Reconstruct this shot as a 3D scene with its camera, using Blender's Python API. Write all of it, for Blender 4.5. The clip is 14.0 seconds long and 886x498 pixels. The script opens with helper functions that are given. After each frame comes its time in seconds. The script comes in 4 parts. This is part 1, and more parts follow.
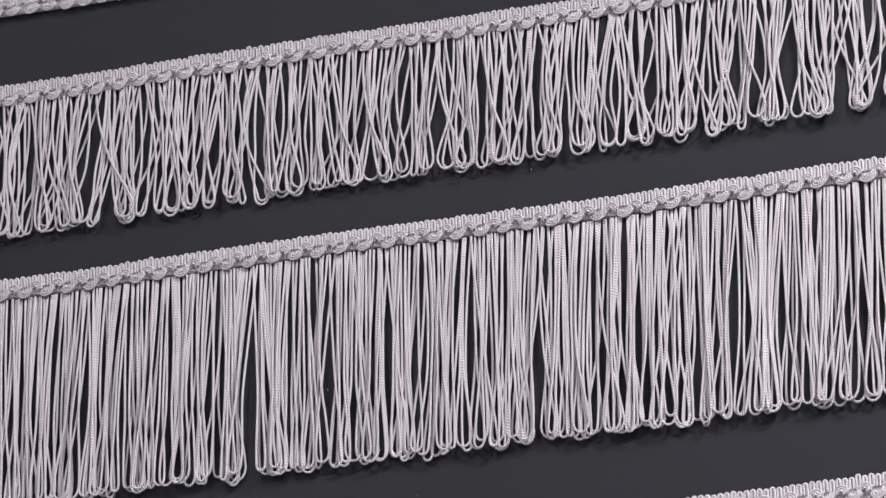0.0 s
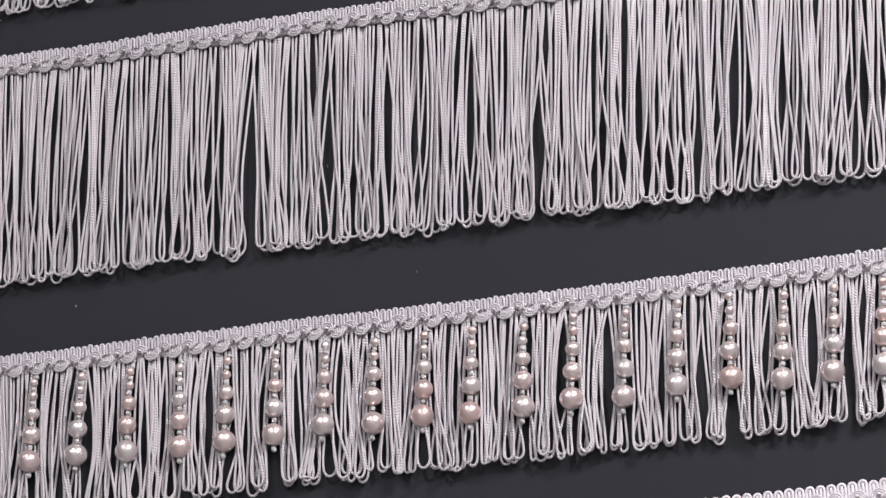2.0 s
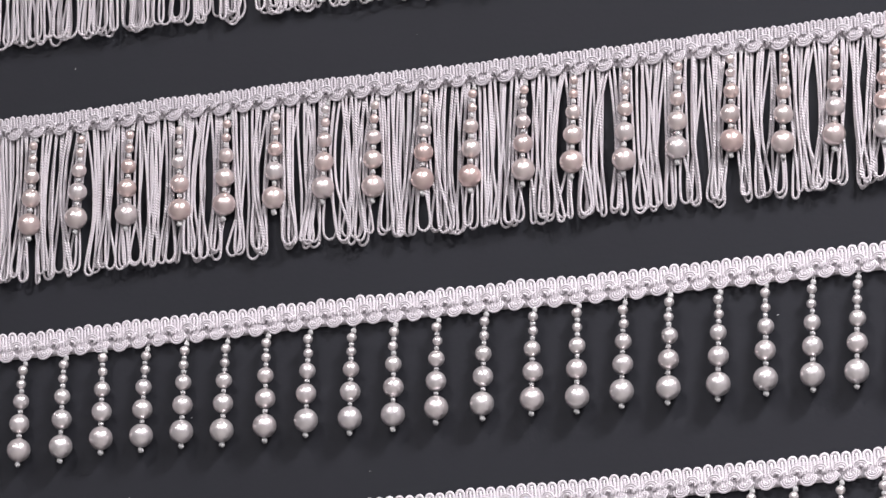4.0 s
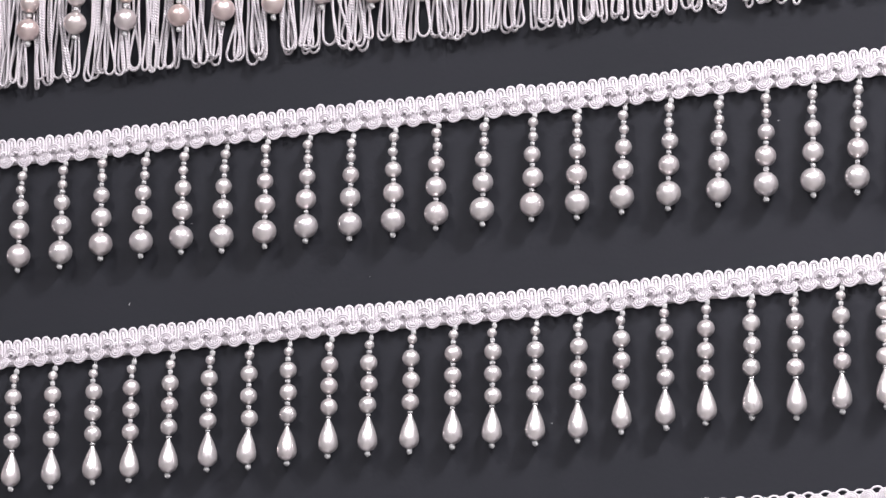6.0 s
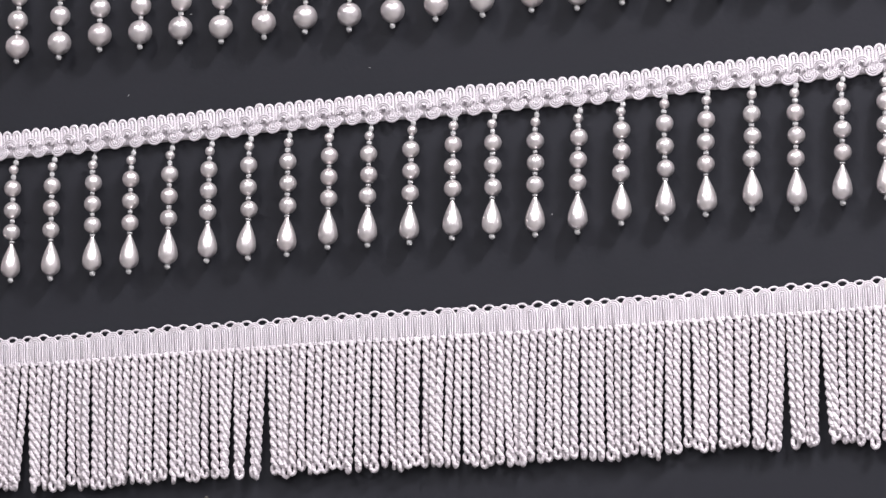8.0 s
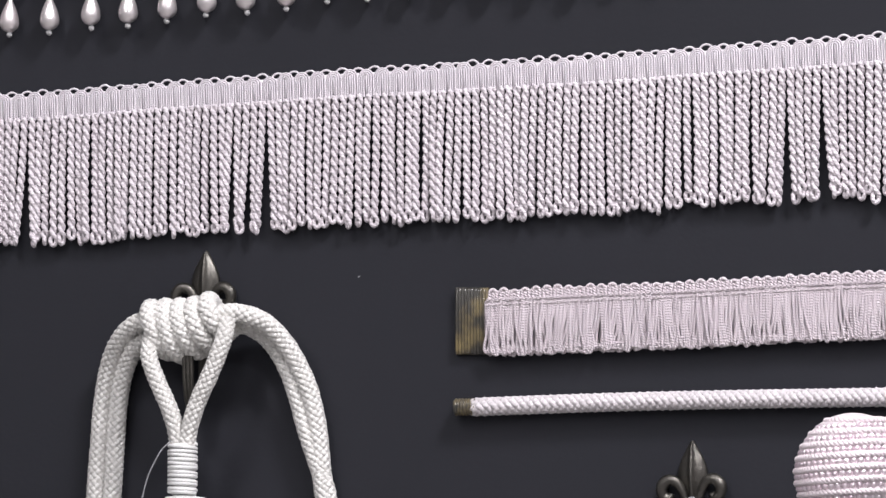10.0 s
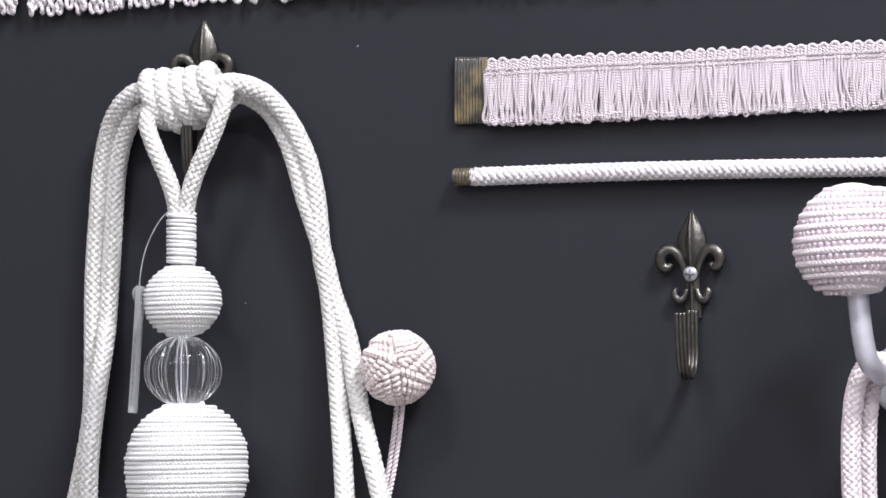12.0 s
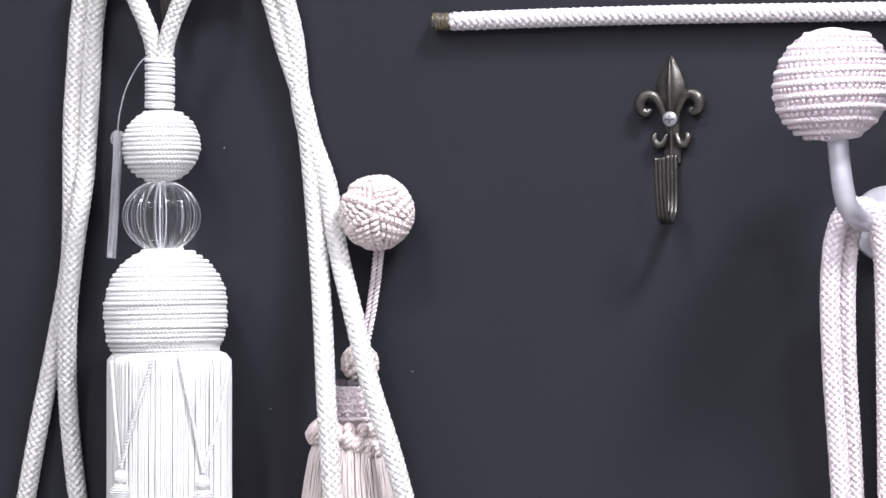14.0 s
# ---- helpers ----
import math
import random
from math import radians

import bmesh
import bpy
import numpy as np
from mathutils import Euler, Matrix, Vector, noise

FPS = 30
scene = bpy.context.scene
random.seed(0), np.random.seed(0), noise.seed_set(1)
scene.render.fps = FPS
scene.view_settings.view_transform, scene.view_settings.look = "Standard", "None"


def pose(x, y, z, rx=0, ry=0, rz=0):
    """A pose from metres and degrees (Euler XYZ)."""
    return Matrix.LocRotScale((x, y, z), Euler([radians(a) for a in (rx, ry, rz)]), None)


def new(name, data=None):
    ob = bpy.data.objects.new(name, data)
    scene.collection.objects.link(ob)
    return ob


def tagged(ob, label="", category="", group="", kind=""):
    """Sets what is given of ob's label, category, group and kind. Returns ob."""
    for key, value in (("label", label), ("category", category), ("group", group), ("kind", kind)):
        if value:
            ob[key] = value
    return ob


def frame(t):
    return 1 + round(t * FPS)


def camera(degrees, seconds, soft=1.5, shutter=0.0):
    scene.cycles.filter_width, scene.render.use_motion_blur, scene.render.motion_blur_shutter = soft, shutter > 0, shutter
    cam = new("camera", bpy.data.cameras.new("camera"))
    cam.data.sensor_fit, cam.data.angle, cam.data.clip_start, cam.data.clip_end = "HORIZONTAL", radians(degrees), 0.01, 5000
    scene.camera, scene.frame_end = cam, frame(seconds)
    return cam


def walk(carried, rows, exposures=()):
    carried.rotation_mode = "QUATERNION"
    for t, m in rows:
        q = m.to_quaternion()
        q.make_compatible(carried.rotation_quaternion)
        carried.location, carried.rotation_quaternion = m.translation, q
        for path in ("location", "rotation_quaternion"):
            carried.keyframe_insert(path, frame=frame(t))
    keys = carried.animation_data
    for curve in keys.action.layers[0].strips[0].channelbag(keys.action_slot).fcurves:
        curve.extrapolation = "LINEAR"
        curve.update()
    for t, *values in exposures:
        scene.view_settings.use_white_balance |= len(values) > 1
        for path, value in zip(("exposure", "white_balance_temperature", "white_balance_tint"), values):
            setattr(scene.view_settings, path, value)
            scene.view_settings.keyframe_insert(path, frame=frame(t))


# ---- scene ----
cam = camera(11.48, 14.0)
PATH = [
    (0.0, pose(0.6573, -2.0230, 1.4000, 109.335, 0, 18.000)),
    (0.2, pose(0.6572, -2.0227, 1.4000, 108.968, 0, 18.000)),
    (0.5, pose(0.6571, -2.0222, 1.4000, 108.433, 0, 18.000)),
    (1.0, pose(0.6568, -2.0215, 1.4000, 107.756, 0, 18.000)),
    (1.5, pose(0.6566, -2.0208, 1.4000, 107.194, 0, 18.000)),
    (2.0, pose(0.6564, -2.0201, 1.4000, 106.450, 0, 18.000)),
    (2.5, pose(0.6561, -2.0194, 1.4000, 105.709, 0, 18.000)),
    (3.0, pose(0.6559, -2.0187, 1.4000, 104.871, 0, 18.000)),
    (3.2, pose(0.6558, -2.0184, 1.4000, 104.555, 0, 18.000)),
    (5.3, pose(0.6548, -2.0154, 1.4000, 101.758, 0, 18.000)),
    (5.5, pose(0.6547, -2.0151, 1.4000, 101.526, 0, 18.000)),
    (6.0, pose(0.6545, -2.0144, 1.4000, 100.881, 0, 18.000)),
    (6.5, pose(0.6543, -2.0137, 1.4000, 100.243, 0, 18.000)),
    (7.0, pose(0.6540, -2.0129, 1.4000, 99.623, 0, 18.000)),
    (7.5, pose(0.6538, -2.0122, 1.4000, 98.991, 0, 18.000)),
    (8.0, pose(0.6536, -2.0115, 1.4000, 98.179, 0, 18.000)),
    (8.2, pose(0.6535, -2.0112, 1.4000, 97.873, 0, 18.000)),
    (10.3, pose(0.6525, -2.0082, 1.4000, 94.547, 0, 18.000)),
    (10.5, pose(0.6524, -2.0079, 1.4000, 94.253, 0, 18.000)),
    (11.0, pose(0.6522, -2.0072, 1.4000, 93.489, 0, 17.996)),
    (11.5, pose(0.6520, -2.0065, 1.4000, 92.747, 0, 17.993)),
    (12.0, pose(0.6517, -2.0058, 1.4000, 92.013, 0, 17.985)),
    (12.5, pose(0.6515, -2.0051, 1.4000, 91.370, 0, 17.934)),
    (13.0, pose(0.6513, -2.0044, 1.4000, 90.812, 0, 17.831)),
    (13.5, pose(0.6510, -2.0036, 1.4000, 90.404, 0, 17.750)),
    (13.8, pose(0.6509, -2.0032, 1.4000, 90.162, 0, 17.728)),
    (14.0, pose(0.6508, -2.0029, 1.4000, 90.000, 0, 17.714)),
]
walk(cam, PATH, exposures=[
    (0.0, 0.28, 6500, 12), (1.5, 0.30, 6520, 12), (3.0, 0.38, 6570, 13), (6.5, 0.76, 6500, 14), (8.2, 0.60, 6500, 14),
    (10.5, 0.48, 6450, 14), (11.2, 0.62, 6400, 14), (12.5, 0.96, 6220, 14), (14.0, 1.07, 6180, 14)])

# ---- light ----
world = bpy.data.worlds.new("shop_air")
world.use_nodes = True
world.node_tree.nodes["Background"].inputs["Color"].default_value = (0.75, 0.85, 1.0, 1)
world.node_tree.nodes["Background"].inputs["Strength"].default_value = 0.09
scene.world = world


def ceiling_lamp(x, y, watts, size):
    d = bpy.data.lights.new("ceiling_lamp", "AREA")
    d.shape, d.size, d.size_y, d.energy, d.color = "RECTANGLE", size, size, watts, (0.98, 0.98, 1.0)
    ob = new("ceiling_lamp", d)
    ob.matrix_world = pose(x, y, 3.07, 0, 0, 0)
    return ob


LAMPS = [(-1.3, -1.9, 4, 0.4), (1.10, -0.90, 41, 0.4), (-0.9, -4.0, 13, 0.35), (0.7, -4.0, 28, 0.35), (1.7, -2.4, 28, 0.4), (-0.30, -1.45, 12, 0.25)]
for lx, ly, lw, ls in LAMPS:
    ceiling_lamp(lx, ly, lw, ls)


# ---- materials ----
def material(name):
    m = bpy.data.materials.new(name)
    m.use_nodes = True
    return m, m.node_tree.nodes, m.node_tree.links, m.node_tree.nodes["Principled BSDF"]


def math_node(nodes, links, op, a, b=None):
    n = nodes.new("ShaderNodeMath")
    n.operation = op
    for i, v in enumerate((a, b)):
        if v is None:
            continue
        if isinstance(v, (int, float)):
            n.inputs[i].default_value = v
        else:
            links.new(v, n.inputs[i])
    return n.outputs[0]


def tint(nodes, links, bsdf, colour, spread=0.12, scale=60.0, other=None, detail=4.0):
    """Base colour with a noise at real size and a shift from object to object."""
    geo = nodes.new("ShaderNodeNewGeometry")
    noi = nodes.new("ShaderNodeTexNoise")
    noi.inputs["Scale"].default_value, noi.inputs["Detail"].default_value = scale, detail
    links.new(geo.outputs["Position"], noi.inputs["Vector"])
    info = nodes.new("ShaderNodeObjectInfo")
    mix = nodes.new("ShaderNodeMix")
    mix.data_type = "RGBA"
    dark = other or tuple(c * (1 - 2 * spread) for c in colour)
    mix.inputs["A"].default_value, mix.inputs["B"].default_value = (*dark, 1), (*colour, 1)
    f = math_node(nodes, links, "ADD", math_node(nodes, links, "MULTIPLY", noi.outputs["Fac"], 0.9),
                  math_node(nodes, links, "MULTIPLY", info.outputs["Random"], 0.45))
    links.new(f, mix.inputs["Factor"])
    links.new(mix.outputs["Result"], bsdf.inputs["Base Color"])
    return noi, mix


def yarn(name, colour, pitch=0.0022, plies=2, rough=0.42, depth=0.5, spread=0.1, other=None, sheen=0.25, dist=0.00035):
    """Twisted silky yarn: ply ridges run round the tube by its length and angle."""
    m, nodes, links, b = material(name)
    noi, mix = tint(nodes, links, b, colour, spread, 90.0, other)
    b.inputs["Roughness"].default_value = rough
    b.inputs["Specular IOR Level"].default_value = 0.55
    b.inputs["Sheen Weight"].default_value = sheen
    b.inputs["Sheen Roughness"].default_value = 0.4
    b.inputs["Subsurface Weight"].default_value = 0.0
    uv = nodes.new("ShaderNodeUVMap")
    uv.uv_map = "run"
    sep = nodes.new("ShaderNodeSeparateXYZ")
    links.new(uv.outputs["UV"], sep.inputs[0])
    a = math_node(nodes, links, "MULTIPLY", sep.outputs["X"], 2 * math.pi * plies / pitch)
    c = math_node(nodes, links, "MULTIPLY", sep.outputs["Y"], 2 * math.pi * plies)
    s = math_node(nodes, links, "ABSOLUTE", math_node(nodes, links, "SINE", math_node(nodes, links, "MULTIPLY", math_node(nodes, links, "ADD", a, c), 0.5)))
    fine = nodes.new("ShaderNodeTexNoise")
    fine.inputs["Scale"].default_value = 2600.0
    geo = nodes.new("ShaderNodeNewGeometry")
    links.new(geo.outputs["Position"], fine.inputs["Vector"])
    h = math_node(nodes, links, "ADD", s, math_node(nodes, links, "MULTIPLY", fine.outputs["Fac"], 0.35))
    bump = nodes.new("ShaderNodeBump")
    bump.inputs["Strength"].default_value, bump.inputs["Distance"].default_value = depth, dist
    links.new(h, bump.inputs["Height"])
    links.new(bump.outputs["Normal"], b.inputs["Normal"])
    return m


LILAC = yarn("lilac_white_yarn", depth=1.0, dist=0.0006, pitch=0.0030, colour=(0.79, 0.73, 0.765), other=(0.61, 0.56, 0.59))
GIMP = yarn("lilac_white_gimp", (0.72, 0.67, 0.71), pitch=0.0018, depth=0.8, dist=0.0005, other=(0.58, 0.535, 0.57))
SHINY = yarn("lilac_white_rayon", (0.79, 0.735, 0.775), pitch=0.0016, depth=0.6, dist=0.0004, rough=0.22, other=(0.68, 0.63, 0.67))
BULLION = yarn("lilac_white_bullion", (0.67, 0.615, 0.645), pitch=0.0035, depth=0.6, other=(0.53, 0.48, 0.505), rough=0.38)
PINKISH = yarn("pale_pink_yarn", (0.75, 0.665, 0.70), pitch=0.0026, depth=1.0, dist=0.0006, other=(0.58, 0.50, 0.535))
IVORY = yarn("ivory_white_yarn", (0.74, 0.74, 0.73), pitch=0.003, depth=0.5, other=(0.62, 0.615, 0.60))
ROPE = yarn("ivory_rope_yarn", (0.69, 0.675, 0.645), pitch=0.006, depth=0.5, other=(0.54, 0.525, 0.495), rough=0.36)
PINKROPE = yarn("pink_white_rope_yarn", (0.79, 0.70, 0.73), pitch=0.006, depth=0.3, other=(0.62, 0.55, 0.565), rough=0.36)
CORDROPE = yarn("pink_white_cord_yarn", (0.68, 0.635, 0.65), pitch=0.005, depth=0.5, other=(0.54, 0.50, 0.515), rough=0.36)
BLUSH = yarn("blush_beige_yarn", (0.77, 0.675, 0.65), pitch=0.0022, depth=0.7, other=(0.58, 0.47, 0.44))
FLOSS = yarn("white_floss", (0.76, 0.755, 0.735), pitch=0.02, depth=0.1, other=(0.66, 0.65, 0.62), rough=0.35)
BLUSHFLOSS = yarn("blush_floss", (0.74, 0.66, 0.63), pitch=0.02, depth=0.1, other=(0.56, 0.48, 0.45), rough=0.35)


def pearl_material(name, colours):
    m, nodes, links, b = material(name)
    info = nodes.new("ShaderNodeObjectInfo")
    ramp = nodes.new("ShaderNodeValToRGB")
    ramp.color_ramp.elements.remove(ramp.color_ramp.elements[1])
    ramp.color_ramp.elements[0].color = (*colours[0], 1)
    for i, c in enumerate(colours[1:]):
        e = ramp.color_ramp.elements.new((i + 1) / (len(colours) - 1))
        e.color = (*c, 1)
    links.new(info.outputs["Random"], ramp.inputs["Fac"])
    links.new(ramp.outputs["Color"], b.inputs["Base Color"])
    b.inputs["Metallic"].default_value, b.inputs["Roughness"].default_value = 0.72, 0.30
    b.inputs["Coat Weight"].default_value, b.inputs["Coat Roughness"].default_value = 1.0, 0.04
    b.inputs["Coat IOR"].default_value = 1.6
    return m


PEARL = pearl_material("ivory_pearl", [(0.76, 0.69, 0.69), (0.78, 0.73, 0.725), (0.74, 0.69, 0.695)])
PINKPEARL = pearl_material("blush_pearl", [(0.74, 0.58, 0.545), (0.75, 0.665, 0.645), (0.73, 0.55, 0.515), (0.75, 0.69, 0.69)])
BEADPINK = pearl_material("rose_bead", [(0.84, 0.70, 0.77), (0.86, 0.76, 0.81)])

GLASS, gn, gl, gb = material("clear_glass")
gb.inputs["Transmission Weight"].default_value, gb.inputs["Roughness"].default_value = 1.0, 0.02
gb.inputs["IOR"].default_value, gb.inputs["Base Color"].default_value = 1.49, (0.97, 0.98, 1.0, 1)
SEED, sn, sl, sb = material("clear_seed_bead")
sb.inputs["Transmission Weight"].default_value, sb.inputs["Roughness"].default_value = 0.60, 0.02
sb.inputs["IOR"].default_value, sb.inputs["Base Color"].default_value = 1.55, (0.98, 0.97, 0.97, 1)
SMOKE, kn, kl, kb = material("smoky_bead")
kb.inputs["Transmission Weight"].default_value, kb.inputs["Roughness"].default_value = 0.5, 0.1
kb.inputs["Base Color"].default_value = (0.25, 0.22, 0.24, 1)

BRONZE, bn, bl, bb = material("dark_bronze")
tint(bn, bl, bb, (0.115, 0.108, 0.096), 0.2, 260.0, (0.045, 0.043, 0.039))
bb.inputs["Metallic"].default_value, bb.inputs["Roughness"].default_value = 0.85, 0.34
bgeo, bnoi, bbump = bn.new("ShaderNodeNewGeometry"), bn.new("ShaderNodeTexNoise"), bn.new("ShaderNodeBump")
bnoi.inputs["Scale"].default_value, bnoi.inputs["Detail"].default_value = 900.0, 6.0
bl.new(bgeo.outputs["Position"], bnoi.inputs["Vector"])
bl.new(bnoi.outputs["Fac"], bbump.inputs["Height"])
bbump.inputs["Strength"].default_value, bbump.inputs["Distance"].default_value = 0.5, 0.0005
bl.new(bbump.outputs["Normal"], bb.inputs["Normal"])
STEEL, tn, tl, tb = material("satin_steel")
tint(tn, tl, tb, (0.66, 0.65, 0.70), 0.05, 300.0, (0.54, 0.53, 0.58))
tb.inputs["Metallic"].default_value, tb.inputs["Roughness"].default_value = 0.55, 0.42
ZINC, zn, zl, zb = material("zinc_screw")
tint(zn, zl, zb, (0.42, 0.42, 0.44), 0.05, 500.0, (0.28, 0.28, 0.30))
zb.inputs["Metallic"].default_value, zb.inputs["Roughness"].default_value = 0.6, 0.4
TAPE, pn, pl, pb = material("brown_clear_tape")
pgeo, pnoi, pramp = pn.new("ShaderNodeNewGeometry"), pn.new("ShaderNodeTexNoise"), pn.new("ShaderNodeValToRGB")
pnoi.inputs["Scale"].default_value, pnoi.inputs["Detail"].default_value = 75.0, 5.0
pl.new(pgeo.outputs["Position"], pnoi.inputs["Vector"])
pramp.color_ramp.elements[0].position, pramp.color_ramp.elements[0].color = 0.46, (0.045, 0.042, 0.036, 1)
pramp.color_ramp.elements[1].position, pramp.color_ramp.elements[1].color = 0.62, (0.19, 0.15, 0.075, 1)
pl.new(pnoi.outputs["Fac"], pramp.inputs["Fac"])
pl.new(pramp.outputs["Color"], pb.inputs["Base Color"])
pb.inputs["Roughness"].default_value, pb.inputs["Coat Weight"].default_value = 0.3, 0.7
PLASTIC, ln, ll, lb = material("clear_plastic_tag")
lb.inputs["Base Color"].default_value, lb.inputs["Roughness"].default_value = (0.75, 0.76, 0.78, 1), 0.15
lb.inputs["Transmission Weight"].default_value = 0.75
# one dark grey: the tag's print, and the shade in the screws' cross recess
INK_AND_SHADE, i1, i2, ib = material("grey_print_and_slot_shade")
ib.inputs["Base Color"].default_value = (0.12, 0.12, 0.13, 1)
LINT, j1, j2, jb = material("pale_lint")
jb.inputs["Base Color"].default_value = (0.5, 0.5, 0.5, 1)

# charcoal paint on board: faint roller clouds, rubs and fine orange peel
BOARD, wn, wl, wb = material("charcoal_paint")
wnoi, wmix = tint(wn, wl, wb, (0.0180, 0.0186, 0.0240), 0.1, 7.0, (0.0130, 0.0138, 0.0178), 6.0)
wb.inputs["Roughness"].default_value = 0.62
wb.inputs["Specular IOR Level"].default_value = 0.22
peel = wn.new("ShaderNodeTexNoise")
peel.inputs["Scale"].default_value, peel.inputs["Detail"].default_value = 420.0, 5.0
wgeo = wn.new("ShaderNodeNewGeometry")
wl.new(wgeo.outputs["Position"], peel.inputs["Vector"])
wbump = wn.new("ShaderNodeBump")
wbump.inputs["Strength"].default_value, wbump.inputs["Distance"].default_value = 0.12, 0.0006
wl.new(peel.outputs["Fac"], wbump.inputs["Height"])
wl.new(wbump.outputs["Normal"], wb.inputs["Normal"])


def plain(name, colour, rough, scale):
    m, nodes, links, b = material(name)
    tint(nodes, links, b, colour, 0.06, scale)
    b.inputs["Roughness"].default_value = rough
    return m


PAINT = plain("pale_shop_paint", (0.32, 0.32, 0.33), 0.7, 3.0)
FLOORM = plain("grey_shop_floor", (0.30, 0.29, 0.28), 0.5, 5.0)
CEIL = plain("white_ceiling_paint", (0.78, 0.78, 0.78), 0.8, 4.0)
PANEL, e1, e2, eb = material("lamp_diffuser")
eb.inputs["Emission Color"].default_value, eb.inputs["Emission Strength"].default_value = (1, 0.97, 0.96, 1), 6.0
eb.inputs["Base Color"].default_value = (0.8, 0.8, 0.8, 1)


# ---- mesh helpers ----
class Soup:
    """Collects tubes, lathes and boxes into one mesh, with a run of (length, angle) for the yarn."""

    def __init__(self):
        self.v, self.f, self.uv, self.n = [], [], [], 0

    def grid(self, pts, us, vs, close_v=True):
        """pts: rows x columns x 3."""
        r, c = pts.shape[:2]
        base = self.n
        self.v.append(pts.reshape(-1, 3))
        self.n += r * c
        cc = c if close_v else c - 1
        for i in range(r - 1):
            for k in range(cc):
                k2 = (k + 1) % c
                self.f.append((base + i * c + k, base + i * c + k2, base + (i + 1) * c + k2, base + (i + 1) * c + k))
                self.uv += [(us[i], vs[k]), (us[i], vs[k + 1]), (us[i + 1], vs[k + 1]), (us[i + 1], vs[k])]
        return base

    def cap(self, idx):
        self.f.append(tuple(idx))
        self.uv += [(0, 0)] * len(idx)

    def tube(self, pts, r, sides=6, rb=None, normals=None, caps=True, start=0.0):
        """A tube along pts; r: its radius (along the normals), rb: across them."""
        pts = np.asarray(pts, float)
        t, nrm = frames_along(pts, normals)
        b = np.cross(t, nrm)
        r = np.broadcast_to(np.asarray(r, float), (len(pts),))
        rb = r if rb is None else np.broadcast_to(np.asarray(rb, float), (len(pts),))
        a = np.arange(sides) * 2 * np.pi / sides
        ring = (pts[:, None, :] + (r[:, None] * np.cos(a))[:, :, None] * nrm[:, None, :]
                + (rb[:, None] * np.sin(a))[:, :, None] * b[:, None, :])
        s = start + np.concatenate([[0], np.cumsum(np.linalg.norm(np.diff(pts, axis=0), axis=1))])
        base = self.grid(ring, s, np.arange(sides + 1) / sides)
        if caps:
            self.cap([base + k for k in range(sides)][::-1])
            self.cap([base + (len(pts) - 1) * sides + k for k in range(sides)])
        return self

    def lathe(self, centre, prof, n=24, axis="z", squash=1.0):
        """prof: (radius, height) pairs, turned about an upright line (or the wall's normal for axis y)."""
        prof = np.asarray(prof, float)
        a = np.arange(n) * 2 * np.pi / n
        p = np.zeros((len(prof), n, 3))
        p[:, :, 0] = prof[:, :1] * np.cos(a)
        if axis == "z":
            p[:, :, 1], p[:, :, 2] = prof[:, :1] * np.sin(a) * squash, prof[:, 1:2]
        else:
            p[:, :, 2], p[:, :, 1] = prof[:, :1] * np.sin(a), -prof[:, 1:2]
        base = self.grid(p + np.asarray(centre), prof[:, 1], np.arange(n + 1) / n)
        self.cap([base + k for k in range(n)][::-1])
        self.cap([base + (len(prof) - 1) * n + k for k in range(n)])
        return self

    def ball(self, centre, r, n=16, rings=10, sz=1.0):
        th = np.linspace(0.04, math.pi - 0.04, rings + 1)
        return self.lathe(centre, [(r * math.sin(q), -r * sz * math.cos(q)) for q in th], n)

    def box(self, lo, hi):
        lo, hi = np.array(lo, float), np.array(hi, float)
        base = self.n
        self.v.append(np.array([[(lo, hi)[i][0], (lo, hi)[j][1], (lo, hi)[k][2]] for i in (0, 1) for j in (0, 1) for k in (0, 1)]))
        self.n += 8
        for q in ((0, 1, 3, 2), (4, 6, 7, 5), (0, 4, 5, 1), (2, 3, 7, 6), (0, 2, 6, 4), (1, 5, 7, 3)):
            self.cap([base + i for i in q])
        return self

    def mesh(self, name, mat, smooth=True):
        me = bpy.data.meshes.new(name)
        me.from_pydata(np.concatenate(self.v).tolist(), [], self.f)
        lay = me.uv_layers.new(name="run")
        lay.data.foreach_set("uv", np.asarray(self.uv, np.float32).ravel())
        me.polygons.foreach_set("use_smooth", [smooth] * len(me.polygons))
        me.materials.append(mat)
        me.update()
        return me


def frames_along(pts, normals=None):
    t = np.gradient(pts, axis=0)
    t /= np.linalg.norm(t, axis=1)[:, None] + 1e-12
    if normals is not None:
        n = np.asarray(normals, float)
        n = n - (n * t).sum(1)[:, None] * t
        return t, n / (np.linalg.norm(n, axis=1)[:, None] + 1e-12)
    n = np.zeros_like(pts)
    ref = np.array([0, -1.0, 0]) if abs(t[0][1]) < 0.9 else np.array([0, 0, 1.0])
    for i in range(len(pts)):
        ref = ref - ref.dot(t[i]) * t[i]
        ref = ref / (np.linalg.norm(ref) + 1e-12)
        n[i] = ref
    return t, n


